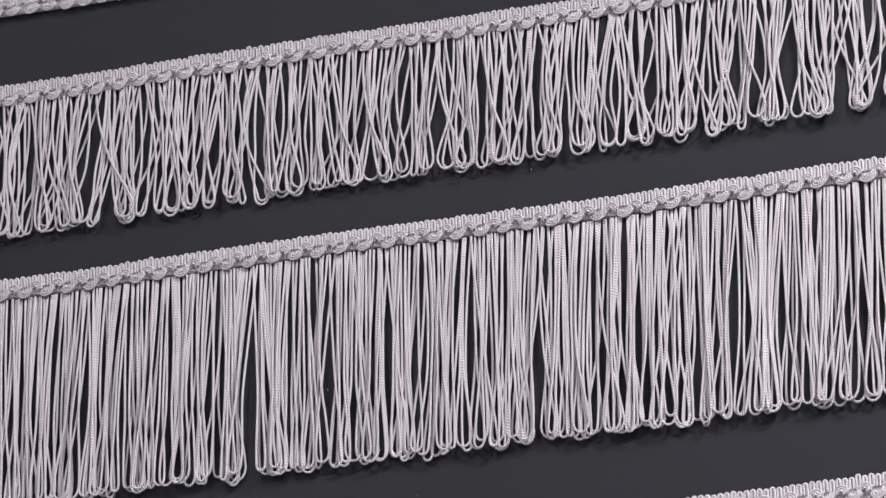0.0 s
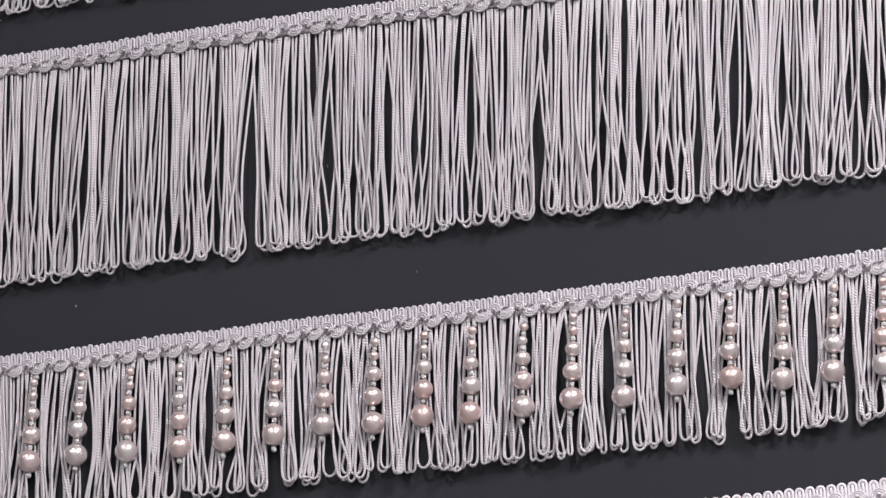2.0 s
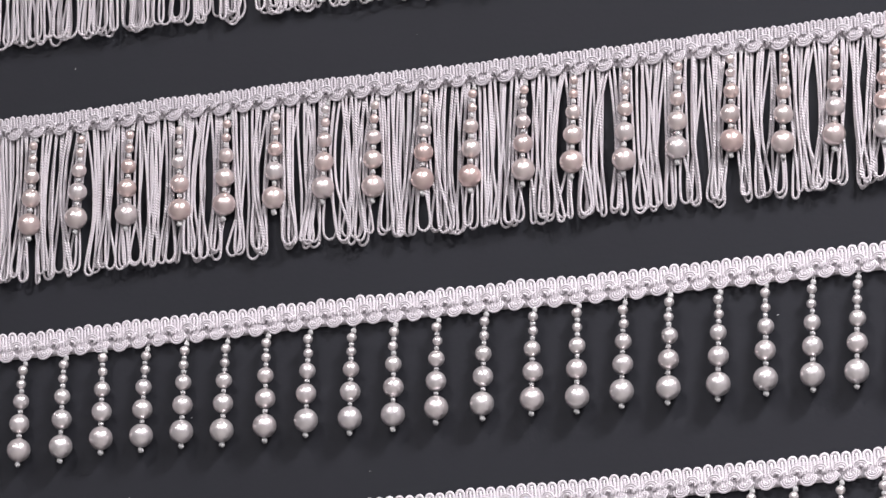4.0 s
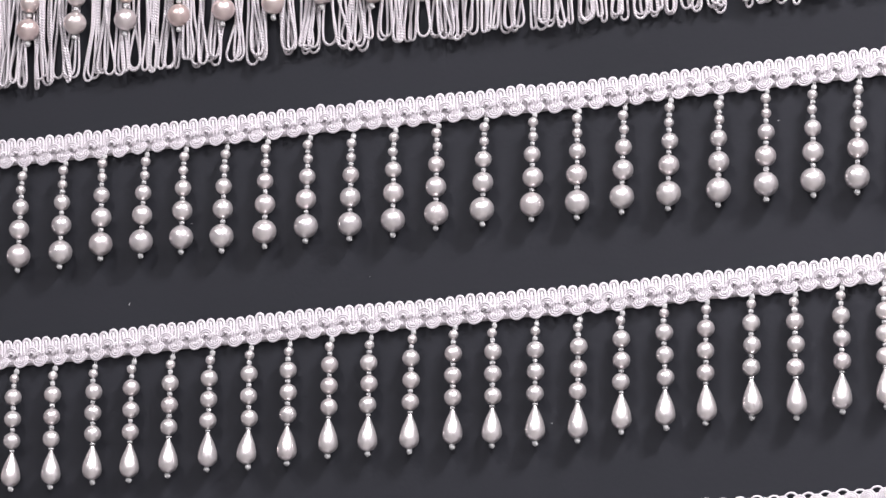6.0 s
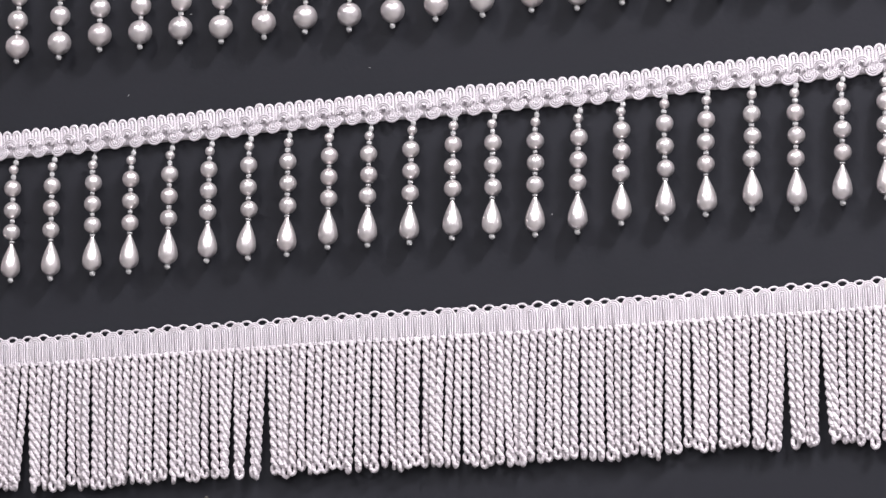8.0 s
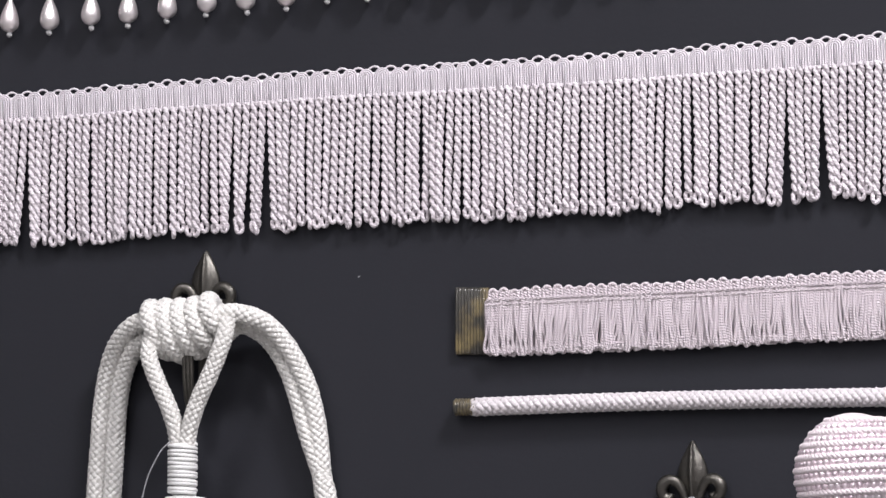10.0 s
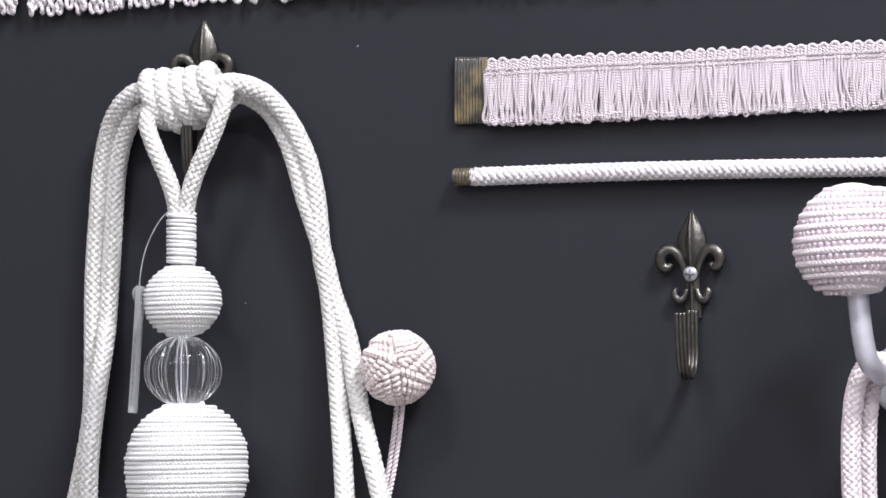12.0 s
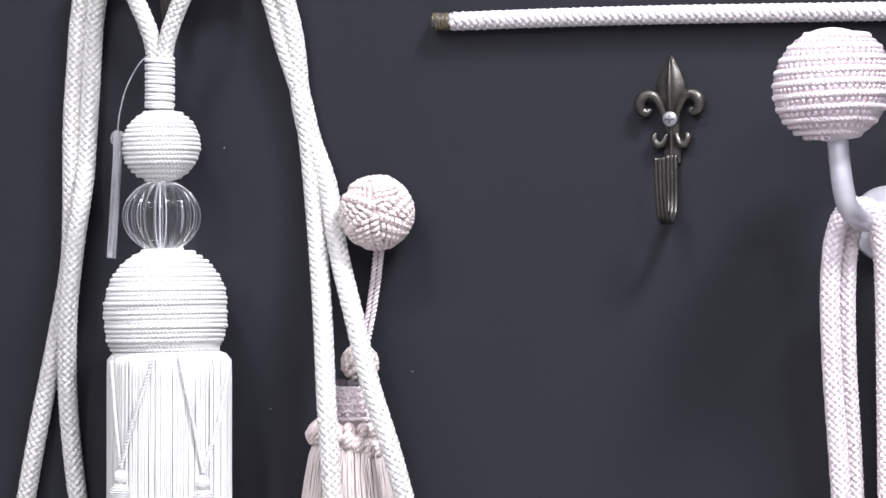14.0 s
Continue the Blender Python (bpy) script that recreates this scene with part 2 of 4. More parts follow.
def spline(ctrl, step=0.002):
    """A smooth line through control points, evenly stepped."""
    c = np.asarray(ctrl, float)
    c = np.vstack([2 * c[0] - c[1], c, 2 * c[-1] - c[-2]])
    out = []
    for i in range(1, len(c) - 2):
        p0, p1, p2, p3 = c[i - 1:i + 3]
        for q in np.linspace(0, 1, 24, endpoint=False):
            out.append(0.5 * (2 * p1 + (p2 - p0) * q + (2 * p0 - 5 * p1 + 4 * p2 - p3) * q * q + (3 * p1 - p0 - 3 * p2 + p3) * q ** 3))
    out.append(c[-2])
    out = np.array(out)
    s = np.concatenate([[0], np.cumsum(np.linalg.norm(np.diff(out, axis=0), axis=1))])
    k = max(3, int(s[-1] / step))
    return np.stack([np.interp(np.linspace(0, s[-1], k), s, out[:, j]) for j in range(3)], 1)


def arclen(p):
    return np.concatenate([[0], np.cumsum(np.linalg.norm(np.diff(p, axis=0), axis=1))])


def twist(soup, pts, r, pitch, plies=2, sides=6, phase=0.0, off=None):
    """Plies wound round a line."""
    t, n = frames_along(pts)
    b = np.cross(t, n)
    s = arclen(pts)
    off = r * 0.95 if off is None else off
    for k in range(plies):
        a = phase + 2 * np.pi * (s / pitch + k / plies)
        soup.tube(pts + off * (np.cos(a)[:, None] * n + np.sin(a)[:, None] * b), r, sides)
    return soup


def braid_rope(soup, pts, R, n=6, pitch=0.03, wide=0.0019, thin=0.0010, lift=0.0006, sides=6):
    """A plaited rope: n strands each way round, over and under one another."""
    t, nr = frames_along(pts)
    b = np.cross(t, nr)
    s = arclen(pts)
    soup.tube(pts, R - thin * 1.4, 10)
    for way in (1, -1):
        for i in range(n):
            a = way * 2 * np.pi * s / pitch + 2 * np.pi * i / n
            rad = np.cos(a)[:, None] * nr + np.sin(a)[:, None] * b
            h = R - thin + way * lift * np.cos(2 * np.pi * s * n / pitch)
            soup.tube(pts + h[:, None] * rad, thin, sides, rb=wide, normals=rad)
    return soup


def thing(name, at, label, category, group="", kind=""):
    ob = new(name)
    ob.empty_display_size = 0.02
    ob.location = at
    return tagged(ob, label, category, group, kind)


def part(name, soup, mat, parent, label="", at=None, smooth=True):
    """One mesh object under a thing (an Empty) or under a part."""
    me = soup if isinstance(soup, bpy.types.Mesh) else soup.mesh(name, mat, smooth)
    ob = new(name, me)
    ob.parent = parent
    if parent.type == "EMPTY":
        ob.matrix_parent_inverse = Matrix.Translation(-parent.location)
    if at is not None:
        ob.location = at
    if label:
        tagged(ob, label)
    return ob


rng = np.random.default_rng(7)
OUT = np.array([0, -1.0, 0])

# ---- the board, and the shop that closes round it ----


def slab(name, lo, hi, mat, label, category):
    ob = new(name, Soup().box(lo, hi).mesh(name, mat, False))
    return tagged(ob, label, category, kind="structure")


slab("wall_north", (-2.6, 0.0, 0.0), (2.9, 0.1, 3.1), BOARD, "matt charcoal painted display wall with faint scuffs", "wall")
slab("wall_south", (-2.6, -4.6, 0.0), (2.9, -4.5, 3.1), PAINT, "plain pale shop wall", "wall")
slab("wall_west", (-2.7, -4.6, 0.0), (-2.6, 0.1, 3.1), PAINT, "plain pale shop wall", "wall")
slab("wall_east", (2.9, -4.6, 0.0), (3.0, 0.1, 3.1), PAINT, "plain pale shop wall", "wall")
slab("floor", (-2.7, -4.6, -0.1), (3.0, 0.1, 0.0), FLOORM, "plain grey shop floor", "floor")
slab("ceiling", (-2.7, -4.6, 3.1), (3.0, 0.1, 3.2), CEIL, "plain white shop ceiling", "ceiling")
for lx, ly, lw, ls in LAMPS:
    lamp = thing("ceiling_light", (lx, ly, 3.1), "square white ceiling light panel, switched on", "ceiling light", "ceiling lights")
    h, o = ls / 2, ls / 2 + 0.03
    part("diffuser", Soup().box((lx - h, ly - h, 3.075), (lx + h, ly + h, 3.085)), PANEL, lamp, smooth=False)
    rim = Soup()
    for sx, sy, ex, ey in ((-o, -o, o, -h), (-o, h, o, o), (-o, -h, -h, h), (h, -h, o, h)):
        rim.box((lx + sx, ly + sy, 3.07), (lx + ex, ly + ey, 3.1))
    part("frame", rim, CEIL, lamp, smooth=False)


# ---- woven headings ----
class Line:
    """A heading's upper edge on the wall, from the left end to the right; v counts down from it, w out from the wall."""

    def __init__(self, x0, z0, x1, z1, sag=0.0):
        self.a, self.b, self.sag = np.array([x0, 0, z0]), np.array([x1, 0, z1]), sag
        self.len = float(np.linalg.norm(self.b - self.a))
        self.e = (self.b - self.a) / self.len
        self.n = np.array([self.e[2], 0, -self.e[0]])

    def p(self, u, v, w):
        u, v, w = np.broadcast_arrays(np.asarray(u, float), np.asarray(v, float), np.asarray(w, float))
        wob = self.sag * np.sin(u * 21.0) + 0.4 * self.sag * np.sin(u * 67.0 + 1.0)
        return self.a + u[..., None] * self.e + (v + wob)[..., None] * self.n + w[..., None] * OUT

    def at_x(self, x):
        return (x - self.a[0]) / self.e[0]


def scrolls(s, line, v_low, v_up, period, cords, r, w0, outer):
    """Staggered rows of nested scallops, open towards each other, each one tucked under its neighbour."""
    count = int(line.len / period)
    for i in range(count):
        for row, (vc, uc, way) in enumerate(((v_up, (i + 1.0) * period, -1), (v_low, (i + 0.5) * period, 1))):
            uc += rng.normal() * 0.0003
            vc += rng.normal() * 0.0002
            big = outer * (1.0 if row else 0.93) * rng.uniform(0.95, 1.05)
            for k in range(cords):
                rad = big - k * r * 2.25
                if rad < r * 0.8:
                    break
                a = np.linspace(-0.2, np.pi + 0.2, 13)
                du, dv = rad * np.cos(a), rad * np.sin(a) * 0.84
                tail = 0.0005
                du = np.concatenate([[du[0] - 0.6 * tail], du, [du[-1] + 0.6 * tail]])
                dv = np.concatenate([[dv[0] - tail], dv, [dv[-1] - tail]])
                w = w0 + 0.0007 * row + 0.0011 * du / big - 0.0006 * np.clip(-dv / rad, 0, 1)
                s.tube(line.p(uc + du, vc + way * dv, w), r, 5)
            s.ball(line.p(uc, vc + way * 0.0006, w0 + 0.0006), r * 1.35, 8, 5)
            lay = np.linspace(-1, 1, 6)
            for side in (-0.6, 0.6):  # the bundle that passes on to the next scallop
                s.tube(line.p(uc + big * 0.78 + lay * 0.0013 + side * r, vc + way * (lay * 0.0011 - 0.0003) - side * r, w0 + 0.0013 - 0.0007 * lay ** 2), r * 1.05, 5)


def arches(s, line, top, bottom, period, r, w0, nest=2, gap=0.0, shift=0.0):
    """Rows of round-headed picots, one arch inside another."""
    count = int(line.len / period)
    for c in range(count):
        uc = (c + 0.5 + shift) * period
        j = rng.normal() * 0.0003
        for k in range(nest):
            h = period / 2 - r * 1.02 - k * (r * 2.0 + gap)
            if h < r * 0.9:
                uu = np.array([uc, uc, uc])
                vv = np.array([top + r * 0.8 + k * r * 1.6 + j, (top + bottom) / 2, bottom])
                s.tube(line.p(uu, vv, w0), r, 5)
                break
            a = np.linspace(np.pi, 0, 9)
            head = top + r + k * r * 2.0 + j
            uu = np.concatenate([[uc - h], uc + h * np.cos(a), [uc + h]])
            vv = np.concatenate([[bottom], head + h - h * np.sin(a), [bottom]])
            s.tube(line.p(uu, vv, w0 + (0.0004 if k else 0.0)), r, 5, caps=False)


def band(s, line, v0, v1, w0, w1):
    """The woven tape behind a heading."""
    u = np.linspace(0, line.len, 60)
    mid, half = (v0 + v1) / 2, (v1 - v0) / 2
    s.tube(line.p(u, mid, (w0 + w1) / 2), (w1 - w0) / 2, 8, rb=half, normals=np.tile(OUT, (60, 1)))


def scroll_heading(line, root, height=0.0137, period=0.0126, rib=0.0033, r=0.00060):
    tape_, edge, scroll = Soup(), Soup(), Soup()
    band(tape_, line, 0.0015, height - 0.0020, 0.0002, 0.0014)
    head = part("heading", tape_, GIMP, root, "woven gimp heading")
    arches(edge, line, 0.0004, 0.0068, rib, 0.00074, 0.0019, 1)
    part("ribbed_edge", edge, GIMP, head)
    scrolls(scroll, line, height - 0.0040, height - 0.0056, period, 3, r, 0.0031, 0.0041)
    tagged(part("scroll_cord", scroll, GIMP, head), kind="stuff")


def picot_heading(line, root, mat, height=0.0154, period=0.0104, pic=0.0052, r=0.00056):
    tape_, edge, scroll = Soup(), Soup(), Soup()
    band(tape_, line, 0.003, height - 0.0016, 0.0002, 0.0018)
    head = part("heading", tape_, mat, root, "shiny woven picot heading")
    arches(edge, line, 0.0, 0.0085, pic, 0.00078, 0.0016, 3)
    tagged(part("picot_edge", edge, mat, head), kind="stuff")
    scrolls(scroll, line, height - 0.0038, height - 0.0070, period, 3, r, 0.0031, 0.0041)
    tagged(part("scroll_cord", scroll, mat, head), kind="stuff")


# ---- hanging loops and strands ----
def loop_path(top_a, top_b, drop, shift, half, w_top, w_low, cross, line, bend=0.0):
    """A yarn that hangs from u=top_a, turns at the bottom and comes back up to u=top_b."""
    ua, ub = min(top_a, top_b), max(top_a, top_b)
    q = 1 - (1 - np.linspace(0, 1, 16)) ** 1.5
    ease = q ** 1.35
    mid = (ua + ub) / 2 + shift * ease + bend * np.sin(np.pi * q)
    ht = (ub - ua) / 2
    swell = np.clip((q - 0.62) / 0.38, 0, 1)
    swell = swell * swell * (3 - 2 * swell)
    wide = ht * (1 - q) ** 0.85 + half * (0.22 * q + 0.78 * swell)
    if cross:
        wide = ht * np.cos(np.pi * np.clip(q / 0.8, 0, 1) * 0.5) - half * (0.5 * q * q + 0.5 * swell)
    z = q * (drop - abs(half) * 1.4)
    w = w_top + (w_low - w_top) * np.sin(np.pi * 0.5 * q)
    wl, wr = w + 0.0006 * cross, w - 0.0006 * cross
    a = np.linspace(0, np.pi, 8)[1:-1]
    sgn = np.sign(wide[-1])
    xl, xr = mid - wide, mid + wide
    xb = mid[-1] - wide[-1] * np.cos(a)
    zb = z[-1] + abs(half) * 1.4 * np.sin(a)
    x = np.concatenate([xl, xb, xr[::-1]])
    zz = np.concatenate([z, zb, z[::-1]])
    ww = np.concatenate([wl, np.linspace(wl[-1], wr[-1], len(a)), wr[::-1]])
    return x, zz, ww


def hang(line, x, z, w, head):
    """From along-and-down to the world; yarn hangs plumb."""
    base = line.p(x, head, 0.0)
    base[:, 2] -= z
    base[:, 1] = -w
    return base


def loop_fringe(name, line, label, head, drop0, drop1, pitch, half, cross_odds, sway, gaps=(), clusters=None, r=0.00068, mat=None, spread=0.5, bend=0.0019, stray=0.0):
    root = thing(name, line.p(line.len / 2, 0.0, 0.0), label, "fringe trim", "trims on the wall")
    scroll_heading(line, root)
    count = int(line.len / pitch)
    ph = rng.uniform(0, 6, 3)
    for i in range(count):
        u = (i + 0.5) * pitch
        x = line.a[0] + u * line.e[0]
        sh = sway * (math.sin(u * 430 + ph[0]) + 0.9 * math.sin(u * 690 + ph[1]) + 0.8 * math.sin(u * 262 + ph[2])) + rng.normal() * sway * 1.5
        if rng.random() < stray:
            sh += rng.normal() * 0.0055
        for g, push in gaps:
            d = x - g
            if abs(d) < 0.004:
                sh = 0.0
            sh += math.copysign(push, d) * math.exp(-abs(d) / 0.010)
        if clusters is not None:
            near = min(clusters, key=lambda c: abs(c - x))
            sh += (near - x) * 0.22
        q = i / count
        drop = drop0 + (drop1 - drop0) * q + rng.normal() * 0.0014
        cross = rng.random() < cross_odds
        hb = half * rng.uniform(0.45, 1.45)
        ht = pitch * (0.27 + spread * rng.random())
        lx, lz, lw = loop_path(u - ht + rng.normal() * 0.0004, u + ht, drop, sh, hb, 0.0016,
                               0.0018 + 0.0050 * rng.random(), cross, line, rng.normal() * bend)
        part("loop", Soup().tube(hang(line, lx, lz, lw, head - 0.001), r, 5), mat or LILAC, root)
    return root


# ---- pearls ----
PEARL_MESH = {}


def pearl_mesh(d, mat):
    key = (round(d * 1e4), mat.name)
    if key not in PEARL_MESH:
        PEARL_MESH[key] = Soup().ball((0, 0, 0), d / 2, 24, 16).mesh("pearl", mat)
    return PEARL_MESH[key]


def teardrop_mesh(height, d):
    """A pear shape: a narrow neck that swells evenly to a round foot."""
    q = 0.5 - 0.5 * np.cos(np.pi * np.linspace(0, 1, 29))
    c = 1 - d / 2 / height * 0.96
    t = np.clip(q / c, 0, 1)
    up = 0.18 + 0.82 * np.sin(np.pi / 2 * t) ** 1.15
    foot = np.sqrt(np.clip(1 - ((q - c) / (1 - c)) ** 2, 0, 1))
    rad = d / 2 * np.where(q < c, up, foot)
    return Soup().lathe((0, 0, 0), [(max(float(a), 0.0004), -height * float(b)) for a, b in zip(rad, q)], 28).mesh("teardrop_pearl", PEARL)


SEED_MESH = Soup().lathe((0, 0, 0), [(0.0007, -1), (0.00135, -0.6), (0.0014, 0), (0.00135, 0.6), (0.0007, 1)], 10).mesh("seed_bead", SEED)
TEAR = teardrop_mesh(0.0170, 0.0098)


def bead_string(root, top, pearls, tip, mat, lean, tear=None):
    """Pearls on a double thread with clear seed beads between; top: where it leaves the heading."""
    s = Soup()
    w = 0.0068
    end = tip

    def at(d):
        return np.array([top[0] + lean * (d - 0.005), -min(0.003 + max(d, 0) * 0.9, w), top[2] - d])
    pts = np.array([at(d) for d in np.linspace(-0.002, end, 14)])
    for off in (-0.0005, 0.0005):
        s.tube(pts + np.array([off, 0, 0]), 0.00022, 4)
    thread = part("bead_string", s, SEED, root, "clear thread with clear seed beads")
    edges = [-0.0004]
    for d, size in pearls:
        c = at(d)
        p = part("pearl", pearl_mesh(size, mat), None, thread, at=c + np.array([rng.normal() * 0.0002, 0, 0]))
        p.rotation_euler = (rng.uniform(0, 6), rng.uniform(0, 6), 0)
        edges += [d - size / 2, d + size / 2]
    if tear:
        p = part("teardrop_pearl", TEAR, None, thread, at=at(tear))
        p.rotation_euler = (0, rng.normal() * 0.03, rng.uniform(0, 6))
        edges += [tear, tear + 0.0169]
    edges.append(end)
    for a, b in zip(edges[0::2], edges[1::2]):
        gap = b - a
        if gap < 0.0006:
            continue
        k = max(1, int(round(gap / 0.0022)))
        for j in range(k):
            h = gap / k / 2
            bead = part("seed_bead", SEED_MESH, None, thread, at=at(a + gap * (j + 0.5) / k))
            bead.scale = (rng.uniform(0.85, 1.05), 1, h)
    knot = part("seed_bead", SEED_MESH, None, thread, at=at(end + 0.0006))
    knot.scale, knot.rotation_euler = (1.05, 1.05, 0.0013), (0, rng.uniform(0.3, 1.5), 0)
    return thread


def spread_ends(xs, values, usual):
    """Values for the strings in view, with the usual one for those past either end."""
    lead = (len(xs) - len(values)) // 2
    return [usual] * lead + values + [usual] * (len(xs) - len(values) - lead)


# ================= the trims, from the top down =================
XL, XR = -0.30, 0.275


def line_through(xa, za, xb, zb, sag=0.0004):
    k = (zb - za) / (xb - xa)
    return Line(XL, za + (XL - xa) * k, XR, za + (XR - xa) * k, sag)


# a braid with no fringe above
top_line = line_through(-0.2516, 2.3195, -0.1778, 2.3216)
braid = thing("braid_trim", top_line.p(0.28, 0.0, 0.0), "lilac-white woven gimp braid pinned flat on the wall", "braid trim", "trims on the wall")
picot_heading(top_line, braid, GIMP)

# short looped fringe
one = line_through(-0.2501, 2.2659, 0.0663, 2.2751)
loop_fringe("loop_fringe", one, "lilac-white looped yarn fringe with wide crossing loops", 0.0125, 0.0768, 0.0722, 0.0031, 0.0036, 0.6, 0.0030, gaps=((-0.0725, 0.003),), spread=1.5, bend=0.0026, stray=0.1)

# long looped fringe
two = line_through(-0.2461, 2.1557, 0.2319, 2.1696)
loop_fringe("loop_fringe", two, "long lilac-white looped yarn fringe on a scrolled heading", 0.0135, 0.1143, 0.1128, 0.0025, 0.0033, 0.5, 0.0013, spread=0.9, r=0.00066, bend=0.0014, stray=0.16,
            gaps=((-0.1035, 0.0068), (0.160, 0.0028), (-0.172, 0.0022), (-0.006, 0.0008), (0.105, 0.0014)))

# looped fringe with pearls
three = line_through(-0.2405, 1.9918, 0.2261, 2.0061)
X3 = [-0.2709, -0.2445, -0.2183, -0.1920, -0.1652, -0.1382, -0.1126, -0.0864, -0.0598, -0.0336, -0.0074, 0.0175, 0.0441, 0.0699, 0.0963, 0.1229, 0.1495, 0.1762, 0.2016, 0.2262, 0.2508]
F3 = spread_ends(X3, [18.4, 18.0, 19.0, 20.0, 19.4, 18.9, 18.0, 18.7, 17.8, 18.3, 19.4, 17.0, 18.0, 16.7, 16.2, 19.0, 18.6], 18.3)
N3 = spread_ends(X3, [-0.03, -0.048, -0.031, 0.016, -0.028, -0.01, -0.029, -0.026, -0.026, -0.027, -0.018, -0.034, -0.033, -0.017, -0.011, -0.026, -0.029], -0.024)
mids = [(a + b) / 2 for a, b in zip(X3[:-1], X3[1:])]
pearl_loops = loop_fringe("pearl_loop_fringe", three, "lilac-white looped fringe with hanging strings of blush pearls", 0.0120, 0.0760, 0.0745, 0.0028, 0.0025, 0.4, 0.0012,
                          clusters=mids)
for x, first, lean in zip(X3, F3, N3):
    top = three.p(three.at_x(x), 0.0, 0.0) - np.array([0, 0, first * 0.001 - 0.0042])
    k = 1 + rng.normal() * 0.012
    bead_string(pearl_loops, top, [(0.0042, 0.0046), (0.0042 + 0.0070 * k, 0.0048), (0.0042 + 0.0163 * k, 0.0078), (0.0042 + 0.0277 * k, 0.0099), (0.0042 + 0.0413 * k, 0.0118)],
                0.0042 + 0.0482 * k, PINKPEARL, lean)

# graduated pearl drops
four = line_through(-0.2368, 1.8775, 0.198, 1.8908)
X4 = [-0.2672, -0.2440, -0.2213, -0.1990, -0.1779, -0.1548, -0.1338, -0.1119, -0.0902, -0.0680, -0.0453, -0.0232, -0.0010, 0.0235, 0.0483, 0.0709, 0.0941, 0.1170, 0.1419, 0.1649, 0.1879, 0.2100, 0.2324]
F4 = spread_ends(X4, [20.5, 21.1, 20.1, 18.9, 20.5, 20.0, 20.9, 20.3, 20.7, 22.1, 20.9, 20.6, 20.2, 20.1, 20.1, 20.9, 19.8, 21.1, 20.2, 20.8, 21.0], 20.5)
L4 = spread_ends(X4, [41.3, 40.9, 41.9, 41.1, 40.5, 41.0, 41.4, 41.9, 41.0, 40.5, 41.5, 40.3, 40.9, 40.8, 41.6, 40.2, 42.1, 41.6, 42.0, 41.7, 42.3], 41.3)
N4 = spread_ends(X4, [-0.021, -0.037, -0.024, -0.006, -0.035, -0.023, -0.028, -0.009, -0.024, -0.019, -0.011, -0.013, -0.024, -0.023, -0.015, -0.03, -0.025, -0.027, -0.01, -0.009, -0.025], -0.021)
drops = thing("pearl_drop_fringe", four.p(0.28, 0.0, 0.0), "lilac-white picot braid with hanging graduated round pearls", "beaded trim", "trims on the wall")
picot_heading(four, drops, SHINY)
for x, first, run, lean in zip(X4, F4, L4, N4):
    top = four.p(four.at_x(x), 0.0, 0.0) - np.array([0, 0, first * 0.001 - 0.0050])
    k = run * 0.001
    bead_string(drops, top, [(0.0050, 0.0050), (0.0050 + 0.174 * k, 0.0049), (0.0050 + 0.392 * k, 0.0083), (0.0050 + 0.671 * k, 0.0103), (0.0050 + k, 0.0121)],
                0.0050 + k + 0.0068, PEARL, lean)

# pearls with teardrops
five = line_through(-0.2348, 1.7740, 0.2205, 1.7916)
X5 = [-0.2669, -0.2450, -0.2237, -0.2028, -0.1812, -0.1603, -0.1397, -0.1187, -0.0981, -0.0778, -0.0560, -0.0356, -0.0139, 0.0075, 0.0275, 0.0489, 0.0706, 0.0920, 0.1130, 0.1341, 0.1561, 0.1773, 0.1999, 0.2207, 0.2420, 0.2630]
F5 = spread_ends(X5, [21.1, 21.3, 22.4, 22.3, 21.9, 21.6, 21.0, 21.3, 20.9, 21.7, 20.6, 20.2, 21.1, 22.1, 21.9, 20.7, 19.3, 19.7, 19.1, 20.2, 19.6, 19.6], 20.4)
L5 = spread_ends(X5, [31.5, 31.8, 30.3, 31.4, 31.3, 30.2, 31.4, 31.2, 29.9, 29.5, 30.8, 30.7, 30.9, 30.5, 31.1, 29.7, 31.2, 30.7, 30.5, 31.3, 31.4, 31.0], 30.8)
N5 = spread_ends(X5, [-0.016, -0.009, 0.01, -0.016, -0.018, -0.025, -0.005, -0.006, -0.018, -0.015, -0.02, -0.014, -0.01, -0.004, -0.014, -0.007, 0.015, -0.015, -0.005, 0.006, -0.001, 0.003], -0.008)
tears = thing("teardrop_pearl_fringe", five.p(0.28, 0.0, 0.0), "lilac-white picot braid with round pearls ending in teardrop pearls", "beaded trim", "trims on the wall")
picot_heading(five, tears, SHINY)
for x, first, run, lean in zip(X5, F5, L5, N5):
    top = five.p(five.at_x(x), 0.0, 0.0) - np.array([0, 0, first * 0.001 - 0.0050])
    k = run * 0.001
    bead_string(tears, top, [(0.0050, 0.0048), (0.0050 + 0.30 * k, 0.0086), (0.0050 + 0.65 * k, 0.0086), (0.0050 + k, 0.0086)],
                0.0050 + k + 0.0236, PEARL, lean, tear=0.0050 + k + 0.0060)

